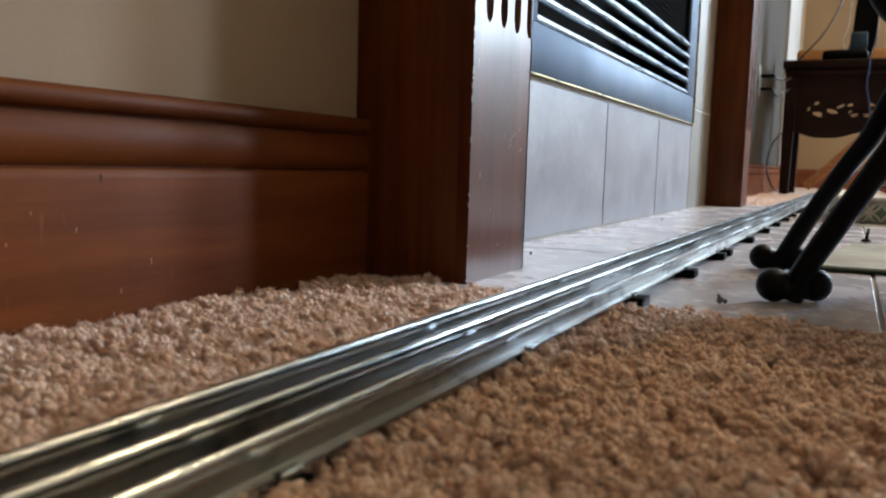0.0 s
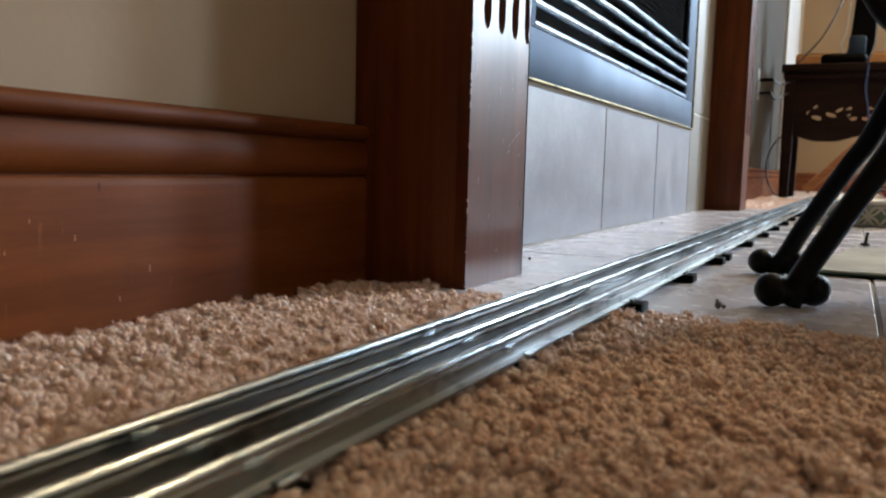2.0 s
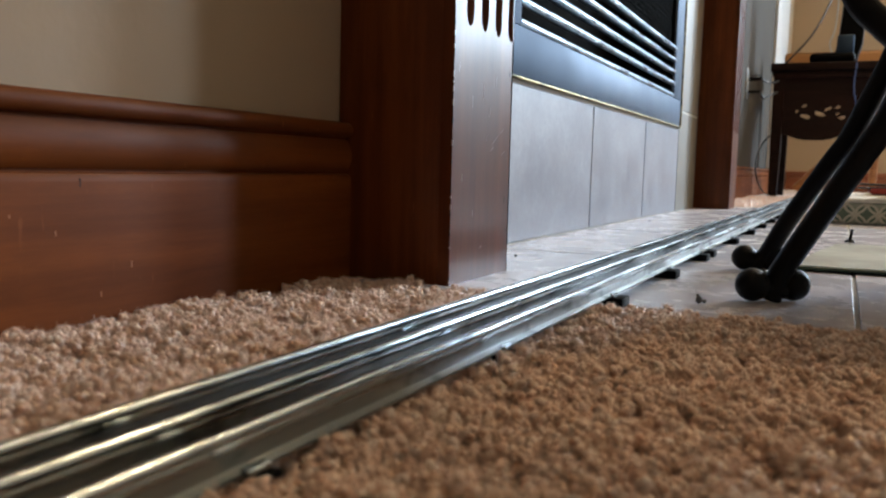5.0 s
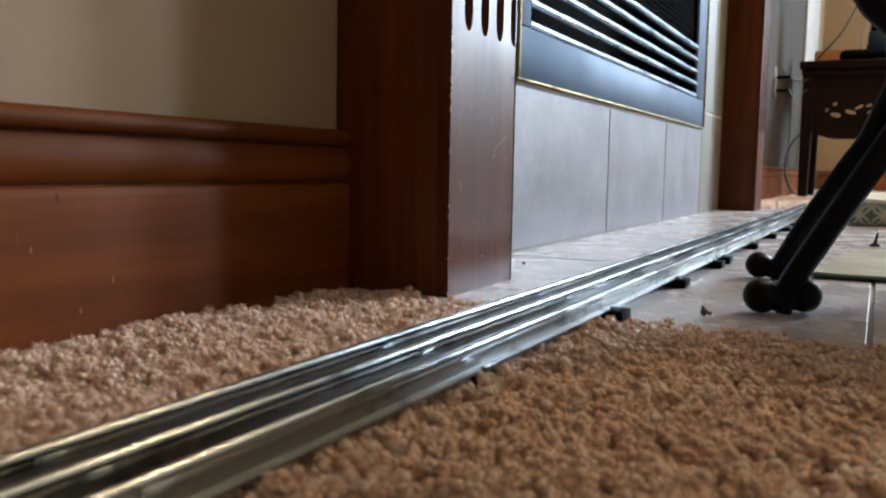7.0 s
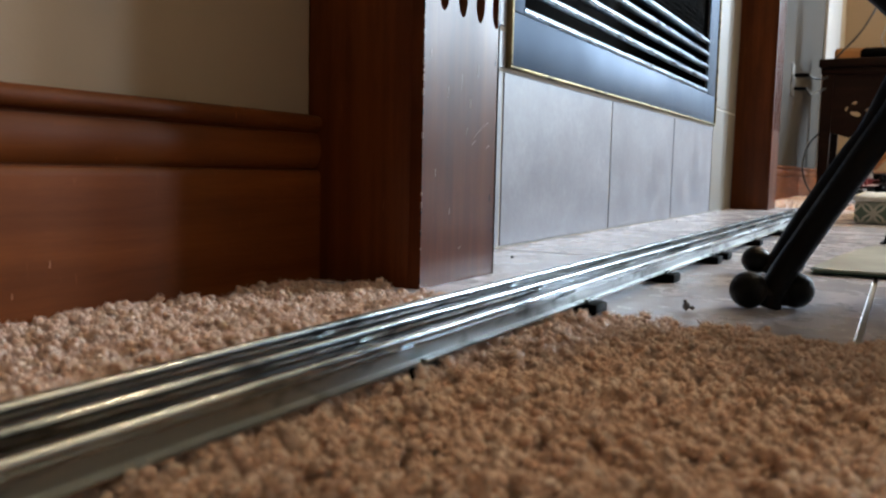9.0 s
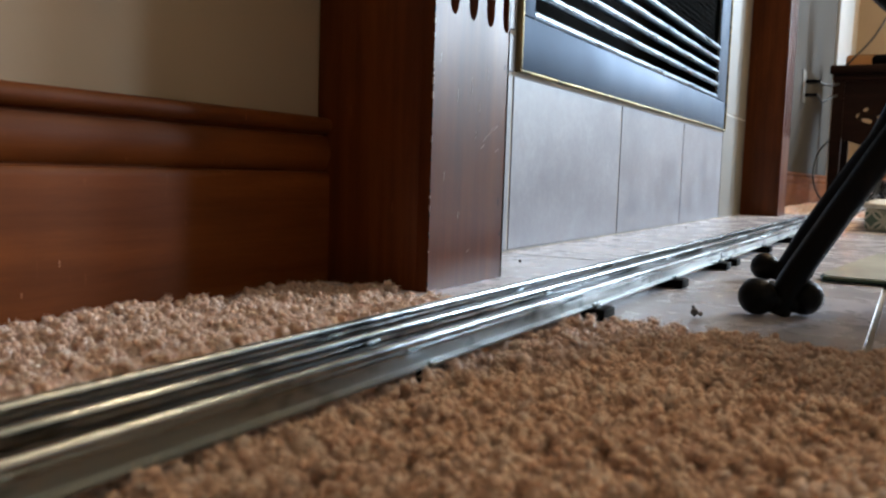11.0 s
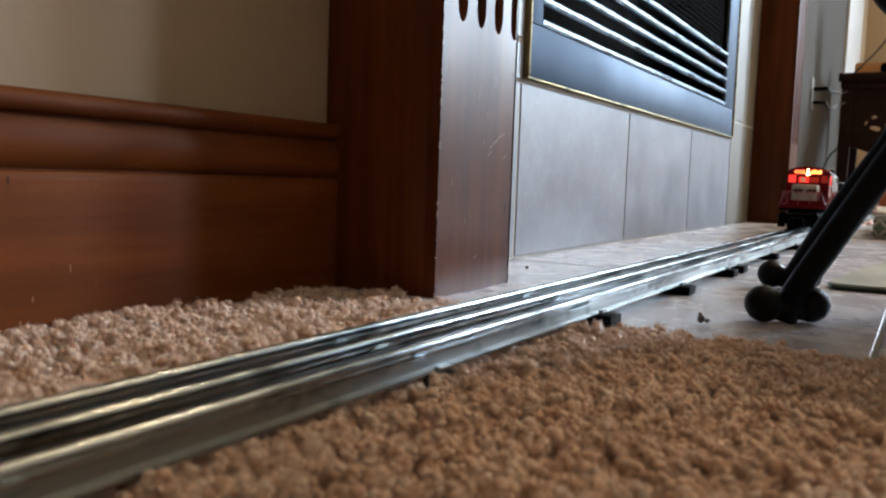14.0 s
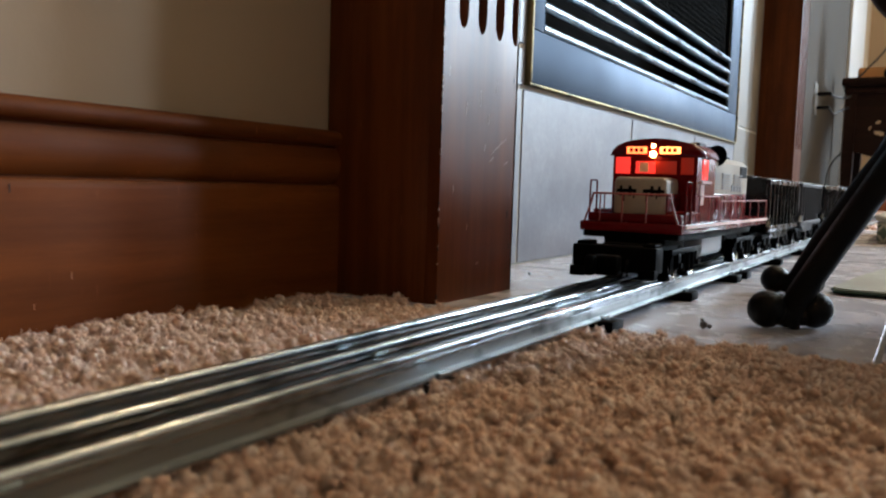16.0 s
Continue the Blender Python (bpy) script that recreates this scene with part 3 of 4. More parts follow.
# unseen box added inside the stand, keeps window light off carpet and near rails
shade_box = box(0.270, 0.274, 0.066, 0.218, 0.050, 0.270, 0.0015)
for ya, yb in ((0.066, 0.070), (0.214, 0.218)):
    shade_box = box(0.274, 0.400, ya, yb, 0.050, 0.270, 0.0015, bm=shade_box)
shade_box = box(0.396, 0.400, 0.070, 0.214, 0.050, 0.270, 0.0015, bm=shade_box)
shade_box = box(0.274, 0.396, 0.070, 0.214, 0.050, 0.054, 0.0015, bm=shade_box)
part("shade_box", shade_box, IRON, stand, "unseen black iron box added to shade the carpet")

sheet = thing("glass_sheet", "pale green glass sheet lying flat on the tiles", "glass sheet")
bm = bmesh.new()
rim = [(0.193, 0.262), (0.197, 0.251), (0.21, 0.247), (0.36, 0.262), (0.385, 0.27), (0.385, 0.50), (0.36, 0.52), (0.24, 0.515), (0.222, 0.50), (0.205, 0.38)]
extrude_profile([(x, y) for x, y in rim], [((0, 0, z), (1, 0, 0), (0, 1, 0)) for z in (0.0035, 0.0050)], bm)
part("pane", bm, SHEET, sheet)
part("edge", tube([(x, y, 0.0028) for x, y in rim + rim[:1]], 0.0015, seg=8, steps=3), SHEET_EDGE, sheet, "dark green edge")

peb = part("crumb", ball((0.153, 0.020, 0.0030), 0.0022, ball((0.1558, 0.0215, 0.0022), 0.0015, ball((0.1522, 0.0205, 0.0055), 0.0011, None, 1), 1), 1, (1, 0.8, 1.2)), plain("dusty_grey", (0.13, 0.125, 0.135), 0.7, 0, 0.5, 400, 0.4))
tagged(peb, "small grey crumb of grit lying on the tile", "crumb")
tack = part("tack", cyl((0.236, 0.60, 0.001), (0.236, 0.60, 0.004), 0.006, 0.004, bm=cyl((0.236, 0.60, 0.004), (0.238, 0.603, 0.016), 0.002, 0.0012)), BLACK)
tagged(tack, "small dark upright tack on the floor tile", "tack")
for x, y in ((-0.03, 0.20), (-0.045, 0.83)):
    tagged(part("crumb", ball((x, y, 0.001), 0.0014, None, 1), BLACK), "tiny dark crumb on the tile", "crumb")


def quatrefoil_material():
    m, nt, b = shade("green_quatrefoil_print", 0.85)
    v = coords(nt, (1, 1, 1))
    sep = nt.nodes.new("ShaderNodeSeparateXYZ")
    nt.links.new(v, sep.inputs[0])

    def op(kind, a, b2=None):
        n = nt.nodes.new("ShaderNodeMath")
        n.operation = kind
        for s, val in ((n.inputs[0], a), (n.inputs[1], b2)):
            if val is None:
                continue
            if isinstance(val, (int, float)):
                s.default_value = val
            else:
                nt.links.new(val, s)
        return n.outputs[0]

    def dist(ox, oz):
        p = 0.035
        u = op("SUBTRACT", op("MODULO", op("ADD", op("DIVIDE", sep.outputs[0], p), 50 + ox), 1.0), 0.5)
        w = op("SUBTRACT", op("MODULO", op("ADD", op("DIVIDE", sep.outputs[2], p), 50 + oz), 1.0), 0.5)
        return op("SQRT", op("ADD", op("MULTIPLY", u, u), op("MULTIPLY", w, w)))

    rings = op("LESS_THAN", op("ABSOLUTE", op("SUBTRACT", dist(0, 0), 0.47)), 0.055)
    rings2 = op("LESS_THAN", op("ABSOLUTE", op("SUBTRACT", dist(0.5, 0.5), 0.47)), 0.055)
    both = op("MAXIMUM", rings, rings2)
    petals = op("LESS_THAN", dist(0, 0), 0.42)
    weave = noise_tex(nt, v, 900, 2)
    c = mix(nt, petals, (0.30, 0.32, 0.25), (0.10, 0.15, 0.11))
    c = mix(nt, both, c, (0.55, 0.52, 0.42))
    c = mix(nt, spread(nt, weave, 0, 0.4), c, (0.12, 0.13, 0.1))
    nt.links.new(c, b.inputs["Base Color"])
    bump(nt, b, weave, 0.4, 0.0006)
    return m


cushion = thing("floor_cushion", "flat floor cushion with green quatrefoil print and white top", "cushion")
part("side_panel", box(0.183, 0.62, 1.035, 1.5, 0.0005, 0.036, 0.006, 3), quatrefoil_material(), cushion, "green and cream quatrefoil printed cloth", True)
top = bmesh.new()
bmesh.ops.create_grid(top, x_segments=40, y_segments=30, size=0.5)
for v in top.verts:
    x, y = 0.4015 + v.co.x * 0.442, 1.2675 + v.co.y * 0.47
    v.co = Vector((x, y, 0.0435 + 0.004 * noise.noise((x * 30, y * 30, 0)) + 0.002 * noise.noise((x * 90, y * 90, 3))))
ext = bmesh.ops.extrude_face_region(top, geom=top.faces[:])
for v in ext["geom"]:
    if isinstance(v, bmesh.types.BMVert):
        v.co.z = 0.0362
bmesh.ops.recalc_face_normals(top, faces=top.faces[:])
part("top_panel", top, plain("white_quilted_cloth", (0.6, 0.58, 0.52), 0.9, 0, 0.25, 120, 0.5), cushion, "off-white ruffled cloth top", True)
cloth = bmesh.new()
box(0.27, 0.5, 1.22, 1.42, 0.0475, 0.058, 0.004, 3, bm=cloth)
tagged(part("folded_cloth", cloth, REDCLOTH, None, "", True), "folded red cloth lying on the cushion", "cloth")
tagged(part("cable_coil", tube([(0.30 + 0.05 * math.cos(a), 1.28 + 0.05 * math.sin(a), 0.0615 + 0.004 * math.sin(a * 0.5)) for a in [0.7 * k for k in range(19)]], 0.002), CABLE),
       "loose coil of black cable on red cloth", "cable")

# ---- carved side table and what stands on it ----
TY = 2.72
table = thing("side_table", "dark carved wooden side table with pierced apron", "table")
TX0, TX1, TD, TH = -0.022, 0.47, 0.40, 0.474
part("tabletop", box(TX0 - 0.012, TX1 + 0.012, TY - 0.012, TY + TD, TH - 0.028, TH, 0.005, 3), DARKWOOD, table)
part("top_moulding", box(TX0 - 0.004, TX1 + 0.004, TY - 0.004, TY + TD - 0.008, TH - 0.052, TH - 0.028, 0.006, 3), DARKWOOD, table)
for x in (TX0, TX1 - 0.036):
    for y in (TY, TY + TD - 0.045):
        st = [((x + 0.018, y + 0.018, 0.0), (0.8, 0, 0), (0, 0.8, 0)), ((x + 0.018, y + 0.018, 0.2), (1, 0, 0), (0, 1, 0)), ((x + 0.018, y + 0.018, TH - 0.03), (1, 0, 0), (0, 1, 0))]
        part("leg", extrude_profile([(-0.018, -0.018), (0.018, -0.018), (0.018, 0.018), (-0.018, 0.018)], st), DARKWOOD, table)


def pierced_panel(x0, x1, z0, z1, y):
    """An apron board with rows of slanted leaf-shaped holes and a wavy lower edge."""
    nx, nz = 150, 80
    bm = bmesh.new()
    grid = {}
    # one half of the carving, mirrored about the middle: place, height, slant, half length, half width
    half = [(-0.140, 0.325, 0.5, 0.008, 0.005), (-0.135, 0.288, -0.25, 0.0165, 0.0075), (-0.090, 0.297, -0.3, 0.018, 0.0065), (-0.064, 0.314, 0.5, 0.014, 0.0045),
            (-0.034, 0.319, 0.3, 0.010, 0.0050), (-0.019, 0.284, 0.1, 0.0115, 0.0065), (-0.033, 0.296, 0.8, 0.006, 0.0040), (-0.165, 0.306, 1.2, 0.007, 0.0035)]
    mid = (x0 + x1) / 2
    holes = [(mid + sd * u, z, sd * a, la, lb) for sd in (1, -1) for u, z, a, la, lb in half]

    def inside(x, z):
        edge = z0 + 0.018 * (0.5 + 0.5 * math.cos((x - x0) / (x1 - x0) * 4 * math.pi)) ** 2
        if z < edge:
            return False
        for cx, cz, a, la, lb in holes:
            u, w = (x - cx) * math.cos(a) + (z - cz) * math.sin(a), -(x - cx) * math.sin(a) + (z - cz) * math.cos(a)
            if (u / la) ** 2 + (w / lb) ** 2 < 1:
                return False
        return True

    def vert(i, j):
        if (i, j) not in grid:
            grid[i, j] = bm.verts.new((x0 + (x1 - x0) * i / nx, y, z0 + (z1 - z0) * j / nz))
        return grid[i, j]

    for i in range(nx):
        for j in range(nz):
            if inside(x0 + (x1 - x0) * (i + 0.5) / nx, z0 + (z1 - z0) * (j + 0.5) / nz):
                bm.faces.new((vert(i, j), vert(i + 1, j), vert(i + 1, j + 1), vert(i, j + 1)))
    ext = bmesh.ops.extrude_face_region(bm, geom=bm.faces[:])
    for v in ext["geom"]:
        if isinstance(v, bmesh.types.BMVert):
            v.co.y += 0.012
    bmesh.ops.recalc_face_normals(bm, faces=bm.faces[:])
    return bm


part("carved_apron", pierced_panel(TX0 + 0.036, TX1 - 0.036, 0.205, TH - 0.05, TY + 0.008), DARKWOOD, table, "pierced carved apron")
part("side_apron", box(TX0 + 0.010, TX0 + 0.022, TY + 0.036, TY + TD - 0.045, 0.36, TH - 0.05, 0.002), DARKWOOD, table)
part("side_apron", box(TX1 - 0.022, TX1 - 0.010, TY + 0.036, TY + TD - 0.045, 0.36, TH - 0.05, 0.002), DARKWOOD, table)

board = part("wooden_board", box(-0.012, 0.36, TY + 0.32, TY + 0.335, TH, TH + 0.078, 0.012, 4), CARD)
tagged(board, "tan wooden board standing upright on the table", "board")
dock = thing("phone_dock", "black and grey electronic device standing on the table", "electronic device")
part("base", box(0.088, 0.235, TY + 0.02, TY + 0.16, TH, TH + 0.036, 0.015, 4), BLACK, dock)
part("body", extrude_profile([(-0.038, -0.02), (0.038, -0.02), (0.042, 0.02), (-0.042, 0.02)],
     [((0.20, TY + 0.12, TH + 0.02), (1, 0, 0), (0, 1, 0)), ((0.215, TY + 0.13, TH + 0.08), (1, 0, 0), (0, 1, 0)), ((0.225, TY + 0.14, TH + 0.30), (0.9, 0, 0), (0, 1, 0))]), BLACK, dock)
part("front_plate", box(0.172, 0.228, TY + 0.085, TY + 0.101, TH + 0.034, TH + 0.105, 0.006), STEEL, dock, "grey plastic lower panel")
tagged(part("cable", tube([(0.005, TY + 0.05, TH + 0.002), (0.03, TY + 0.06, TH + 0.03), (0.10, TY + 0.10, TH + 0.13), (0.16, TY + 0.2, TH + 0.32), (0.18, TY + 0.3, TH + 0.6)], 0.0035), CABLE),
       "black power cable running up from the table", "cable")
tagged(part("cable", tube([(0.17, TY + 0.09, TH + 0.28), (0.165, TY + 0.07, TH + 0.13), (0.15, TY + 0.06, TH + 0.07), (0.17, TY + 0.055, TH + 0.028), (0.22, TY + 0.04, TH + 0.022)], 0.0028), GREYPLASTIC),
       "thin grey cable hanging beside the device", "cable")
tagged(part("cable", tube([(0.235, TY + 0.05, TH + 0.004), (0.24, TY - 0.014, TH - 0.01), (0.236, TY - 0.016, TH - 0.09), (0.25, TY - 0.016, TH - 0.17), (0.26, TY - 0.02, TH - 0.30)], 0.003), BLUECABLE),
       "blue cable hanging over the edge of the table", "cable")
plug = thing("wall_socket", "grey wall socket with black plugs and hanging cable", "socket")
part("plate", box(WALL_X, WALL_X + 0.003, 2.42, 2.50, 0.33, 0.43, 0.002), plain("grey_socket_plate", (0.12, 0.115, 0.105), 0.8), plug)
part("plug", box(WALL_X + 0.007, WALL_X + 0.05, 2.44, 2.475, 0.388, 0.398, 0.003), BLACK, plug, "black plug")
part("plug", box(WALL_X + 0.007, WALL_X + 0.045, 2.44, 2.475, 0.346, 0.355, 0.003), BLACK, plug, "black plug")
part("cord", tube([(WALL_X + 0.045, 2.457, 0.394), (-0.03, 2.5, 0.388), (-0.012, 2.6, 0.395), (-0.005, TY - 0.018, 0.41)], 0.004), CABLE, plug)
part("cord", tube([(WALL_X + 0.042, 2.457, 0.352), (-0.03, 2.47, 0.33), (-0.015, 2.52, 0.345), (-0.008, TY - 0.018, 0.372)], 0.004), CABLE, plug)
part("cord", tube([(-0.02, TY + 0.05, 0.23), (-0.055, TY + 0.03, 0.18), (-0.066, TY + 0.0, 0.11), (-0.055, TY + 0.02, 0.05), (-0.03, TY + 0.04, 0.012), (0.0, TY + 0.08, 0.012)], 0.003), CABLE, plug)
easel = thing("wooden_stool", "oak wooden stool with slanting legs behind the table", "stool")
part("leg", tube([(0.02, 3.75, 0.016), (0.345, 3.75, 0.36)], 0.019, steps=2), OAK, easel)
part("leg", tube([(0.68, 3.75, 0.016), (0.36, 3.75, 0.36)], 0.019, steps=2), OAK, easel)
part("leg", tube([(0.35, 4.05, 0.016), (0.35, 3.80, 0.36)], 0.019, steps=2), OAK, easel)
part("seat", box(0.2, 0.5, 3.65, 3.95, 0.36, 0.39, 0.006), OAK, easel)

# ---- the train ----
def side_rail(x, y0, y1, z0, z1, n, r, bm=None):
    bm = tube([(x, y0, z1), (x, (y0 + y1) / 2, z1), (x, y1, z1)], r, bm, 6, 2)
    for k in range(n):
        y = y0 + (y1 - y0) * k / (n - 1)
        bm = cyl((x, y, z0), (x, y, z1), r * 0.9, seg=6, bm=bm)
    return bm


def wheelset(parent, y, r=0.0098):
    bm = None
    for sx in (-1, 1):
        bm = cyl((sx * 0.0145, y, RAIL_TOP + r - 0.0012), (sx * 0.0205, y, RAIL_TOP + r - 0.0012), r, seg=20, bm=bm)
        bm = cyl((sx * 0.0135, y, RAIL_TOP + r - 0.0012), (sx * 0.0146, y, RAIL_TOP + r - 0.0012), r + 0.0012, seg=20, bm=bm)
    bm = cyl((-0.02, y, RAIL_TOP + r - 0.0012), (0.02, y, RAIL_TOP + r - 0.0012), 0.0022, seg=8, bm=bm)
    w = part("wheelset", bm, BLACK, parent)
    ring = [(r * 0.98, 0.0), (r * 1.0, 0.0009), (r * 0.80, 0.0011), (r * 0.72, 0.0004)]
    for sx in (-1, 1):
        hub = bmesh.new()
        rows = [[hub.verts.new((sx * (0.0205 + d), y + q * math.cos(math.pi * k / 12), RAIL_TOP + r - 0.0012 + q * math.sin(math.pi * k / 12))) for k in range(24)] for q, d in ring]
        for ra, rb in zip(rows, rows[1:]):
            for k in range(24):
                hub.faces.new((ra[k], ra[(k + 1) % 24], rb[(k + 1) % 24], rb[k]))
        bmesh.ops.recalc_face_normals(hub, faces=hub.faces[:])
        part("rim", hub, CHROME, w, "bright worn wheel rim")
    return w


def truck(parent, y0, half, wheels, r=0.0098):
    bm = None
    zc = RAIL_TOP + r
    for sx in (-1, 1):
        bm = box(sx * 0.0232 - 0.0015, sx * 0.0232 + 0.0015, y0 - half, y0 + half, zc + 0.0055, zc + 0.0100, 0.001, bm=bm)
        for dy in wheels:
            bm = box(sx * 0.0240 - 0.0018, sx * 0.0240 + 0.0018, y0 + dy - 0.0030, y0 + dy + 0.0030, zc - 0.0030, zc + 0.0070, 0.001, bm=bm)
            bm = cyl((sx * 0.0240, y0 + dy, zc - 0.0008), (sx * 0.0272, y0 + dy, zc - 0.0008), 0.0026, 0.0020, seg=10, bm=bm)
        bm = box(sx * 0.0240 - 0.0015, sx * 0.0240 + 0.0015, y0 - half * 0.28, y0 + half * 0.28, zc - 0.0055, zc + 0.006, 0.0012, bm=bm)
        for d in (-0.14, 0.14):
            bm = cyl((sx * 0.0255, y0 + half * d, zc - 0.005), (sx * 0.0255, y0 + half * d, zc + 0.007), half * 0.07, seg=8, bm=bm)
    bm = box(-0.0135, 0.0135, y0 - half * 0.9, y0 + half * 0.9, zc + 0.002, zc + 0.012, 0.001, bm=bm)
    t = part("truck", bm, BLACK, parent, "black moulded truck frame")
    for dy in wheels:
        wheelset(parent, y0 + dy, r)
    return t


def coupler(parent, y, d):
    bm = box(-0.004, 0.004, min(y, y + d * 0.022), max(y, y + d * 0.022), 0.026, 0.031, 0.0008)
    bm = box(-0.0085, 0.0085, min(y + d * 0.018, y + d * 0.028), max(y + d * 0.018, y + d * 0.028), 0.0225, 0.0345, 0.002, bm=bm)
    bm = box(-0.0095, -0.004, min(y + d * 0.026, y + d * 0.034), max(y + d * 0.026, y + d * 0.034), 0.0225, 0.0345, 0.002, bm=bm)
    part("coupler", bm, BLACK, parent)


def locomotive():
    """Front towards -y; y 0 is the face of the cab, z 0 the floor."""
    lo = thing("toy_locomotive", "red and cream toy diesel locomotive with lit number boards", "toy locomotive")
    hw = 0.0285

    def arch(z_top, z_side, half, n=12):
        pts = [(-half, 0.0525), (half, 0.0525), (half, z_side)]
        pts += [(half * math.cos(math.pi * k / n) * (0.97 if 0 < k < n else 1), z_side + (z_top - z_side) * math.sin(math.pi * k / n) ** 0.75) for k in range(1, n)]
        return pts + [(-half, z_side)]

    frame_xz = ((1, 0, 0), (0, 0, 1))
    deck = part("deck", box(-0.033, 0.033, -0.046, 0.234, 0.0462, 0.0525, 0.0012), RED, lo)
    for sx in (-1, 1):
        part("sill_stripe", box(sx * 0.0332 - 0.0006, sx * 0.0332 + 0.0006, -0.039, 0.233, 0.0497, 0.0518), STRIPE, deck, "pale pink sill stripe")
    cab = part("cab", extrude_profile(arch(0.1063, 0.0945, hw), [((0, y, 0), *frame_xz) for y in (0.0, 0.050)]), RED, lo)
    part("roof", extrude_profile([(x * 1.04, z + 0.0008) for x, z in arch(0.1066, 0.0950, hw)[2:]], [((0, y, 0), *frame_xz) for y in (-0.0035, 0.054)]), RED, cab, "overhanging arched red roof", True)
    # windscreens, lit from inside
    part("windscreen", box(-0.0125, 0.0150, -0.0010, 0.0004, 0.0838, 0.0925, 0.0003), DIM_PANE, cab, "dim red lit windscreen")
    part("lit_pane", box(-0.0123, 0.0010, -0.0014, -0.0009, 0.0842, 0.0921), LAMP_CAB, cab, "bright red lit part of the windscreen")
    part("window_blind", box(-0.0095, -0.0035, -0.0019, -0.0014, 0.0850, 0.0915), plain("pale_blind", (0.6, 0.5, 0.48), 0.6), cab, "pale panel in the windscreen")
    part("side_light", box(-0.0265, -0.0165, -0.0010, 0.0004, 0.0838, 0.0950, 0.0003), LAMP_CAB, cab, "red glowing corner window")
    # this corner pane is dark; its dim glow stands in for an orange reflection
    part("side_light", box(0.0180, 0.0262, -0.0010, 0.0004, 0.0838, 0.0950, 0.0003), DIM_PANE, cab, "red glowing corner window")
    for sx in (-1, 1):
        part("side_window", box(sx * hw - 0.0006, sx * hw + 0.0006, 0.0135, 0.0270, 0.0810, 0.0945, 0.0003), LAMP_CAB, cab, "red lit side window")
        part("window_sill", box(sx * hw - 0.001, sx * hw + 0.0022, 0.006, 0.032, 0.0785, 0.0800), STRIPE, cab, "pale armrest below the window")
        part("side_plate", box(sx * hw - 0.0005, sx * hw + 0.0006, 0.010, 0.0185, 0.0640, 0.0775), STRIPE, cab, "pale number plate")
        part("number_board", box(sx * 0.0112 - 0.0068, sx * 0.0112 + 0.0068, -0.0050, -0.0030, 0.0972, 0.1018, 0.0006), LAMP_BOARD if sx > 0 else LAMP_RED, cab, "glowing orange number board")
        marks = None
        for k in range(3):
            marks = box(sx * 0.0112 - 0.0045 + 0.0034 * k, sx * 0.0112 - 0.0022 + 0.0034 * k, -0.0054, -0.0051, 0.0982, 0.1008, bm=marks)
        part("digit_bars", marks, RED, cab)
    for z, r in ((0.0968, 0.0022), (0.1024, 0.0014)):
        part("headlight", ball((0.0, -0.0042, z), r), LAMP_WARM, cab, "bright warm headlight", True)
    # nose
    nose = part("nose", box(-0.0172, 0.0172, -0.0300, 0.001, 0.0525, 0.0812, 0.0032, 3), CREAM, lo, "off-white short hood", True)
    for sx in (-1, 1):
        part("nose_side", box(sx * 0.0172 - 0.0012, sx * 0.0172 + 0.0012, -0.0275, 0.001, 0.0525, 0.0712, 0.0010), RED, nose, "red lower side of the nose")
        part("walkway", box(sx * 0.0245 - 0.0060, sx * 0.0245 + 0.0060, -0.0300, 0.001, 0.0525, 0.0600, 0.0010), RED, nose)
    part("nose_base", box(-0.0300, 0.0300, -0.0400, -0.0290, 0.0525, 0.0580, 0.001), RED, nose)
    for x0, x1, z0, z1 in ((-0.0126, -0.0114, 0.0655, 0.072), (-0.0046, -0.0034, 0.0675, 0.072), (0.0054, 0.0066, 0.0655, 0.072), (0.0134, 0.0146, 0.0675, 0.072),
                           (-0.018, -0.002, 0.0712, 0.0735), (0.003, 0.020, 0.0712, 0.0735), (-0.0155, -0.0135, 0.0690, 0.0755), (-0.0085, -0.0060, 0.0690, 0.0755), (0.0090, 0.0115, 0.0690, 0.0755), (0.0150, 0.0170, 0.0690, 0.0755)):
        part("mark", box(x0 * 0.82, x1 * 0.82, -0.0304, -0.0298, z0, z1), BLACK, nose, "dark lettering bar")
    rail = tube([(-0.0300, -0.0452, 0.0525), (-0.0262, -0.0452, 0.0640), (-0.0246, -0.0452, 0.0695), (-0.0225, -0.0452, 0.0702), (0, -0.0452, 0.0702), (0.0225, -0.0452, 0.0702), (0.0246, -0.0452, 0.0695), (0.0262, -0.0452, 0.0640), (0.0300, -0.0452, 0.0525)], 0.0007, None, 6, 4)
    for x in (-0.0200, -0.0055, 0.0100):
        rail = cyl((x, -0.0452, 0.0525), (x, -0.0452, 0.0702), 0.0005, seg=6, bm=rail)
    part("front_handrail", rail, HANDRAIL, lo, "thin red handrail")
    for sx in (-1, 1):
        part("end_step", tube([(sx * 0.0312, -0.034, 0.0525), (sx * 0.0312, -0.034, 0.065), (sx * 0.0312, -0.0338, 0.0772), (sx * 0.0312, -0.032, 0.0785), (sx * 0.0312, -0.024, 0.0785), (sx * 0.0312, -0.0222, 0.0772), (sx * 0.0312, -0.022, 0.065), (sx * 0.0312, -0.022, 0.0525)], 0.0006, None, 6, 3), RED, lo, "red grab iron")
        part("side_handrail", side_rail(sx * 0.0322, 0.055, 0.232, 0.0525, 0.0668, 6, 0.0005), HANDRAIL, lo, "thin pale red handrail")
        part("cab_handrail", side_rail(sx * 0.0322, -0.004, 0.050, 0.0525, 0.0700, 3, 0.0005), HANDRAIL, lo, "thin pale red handrail")
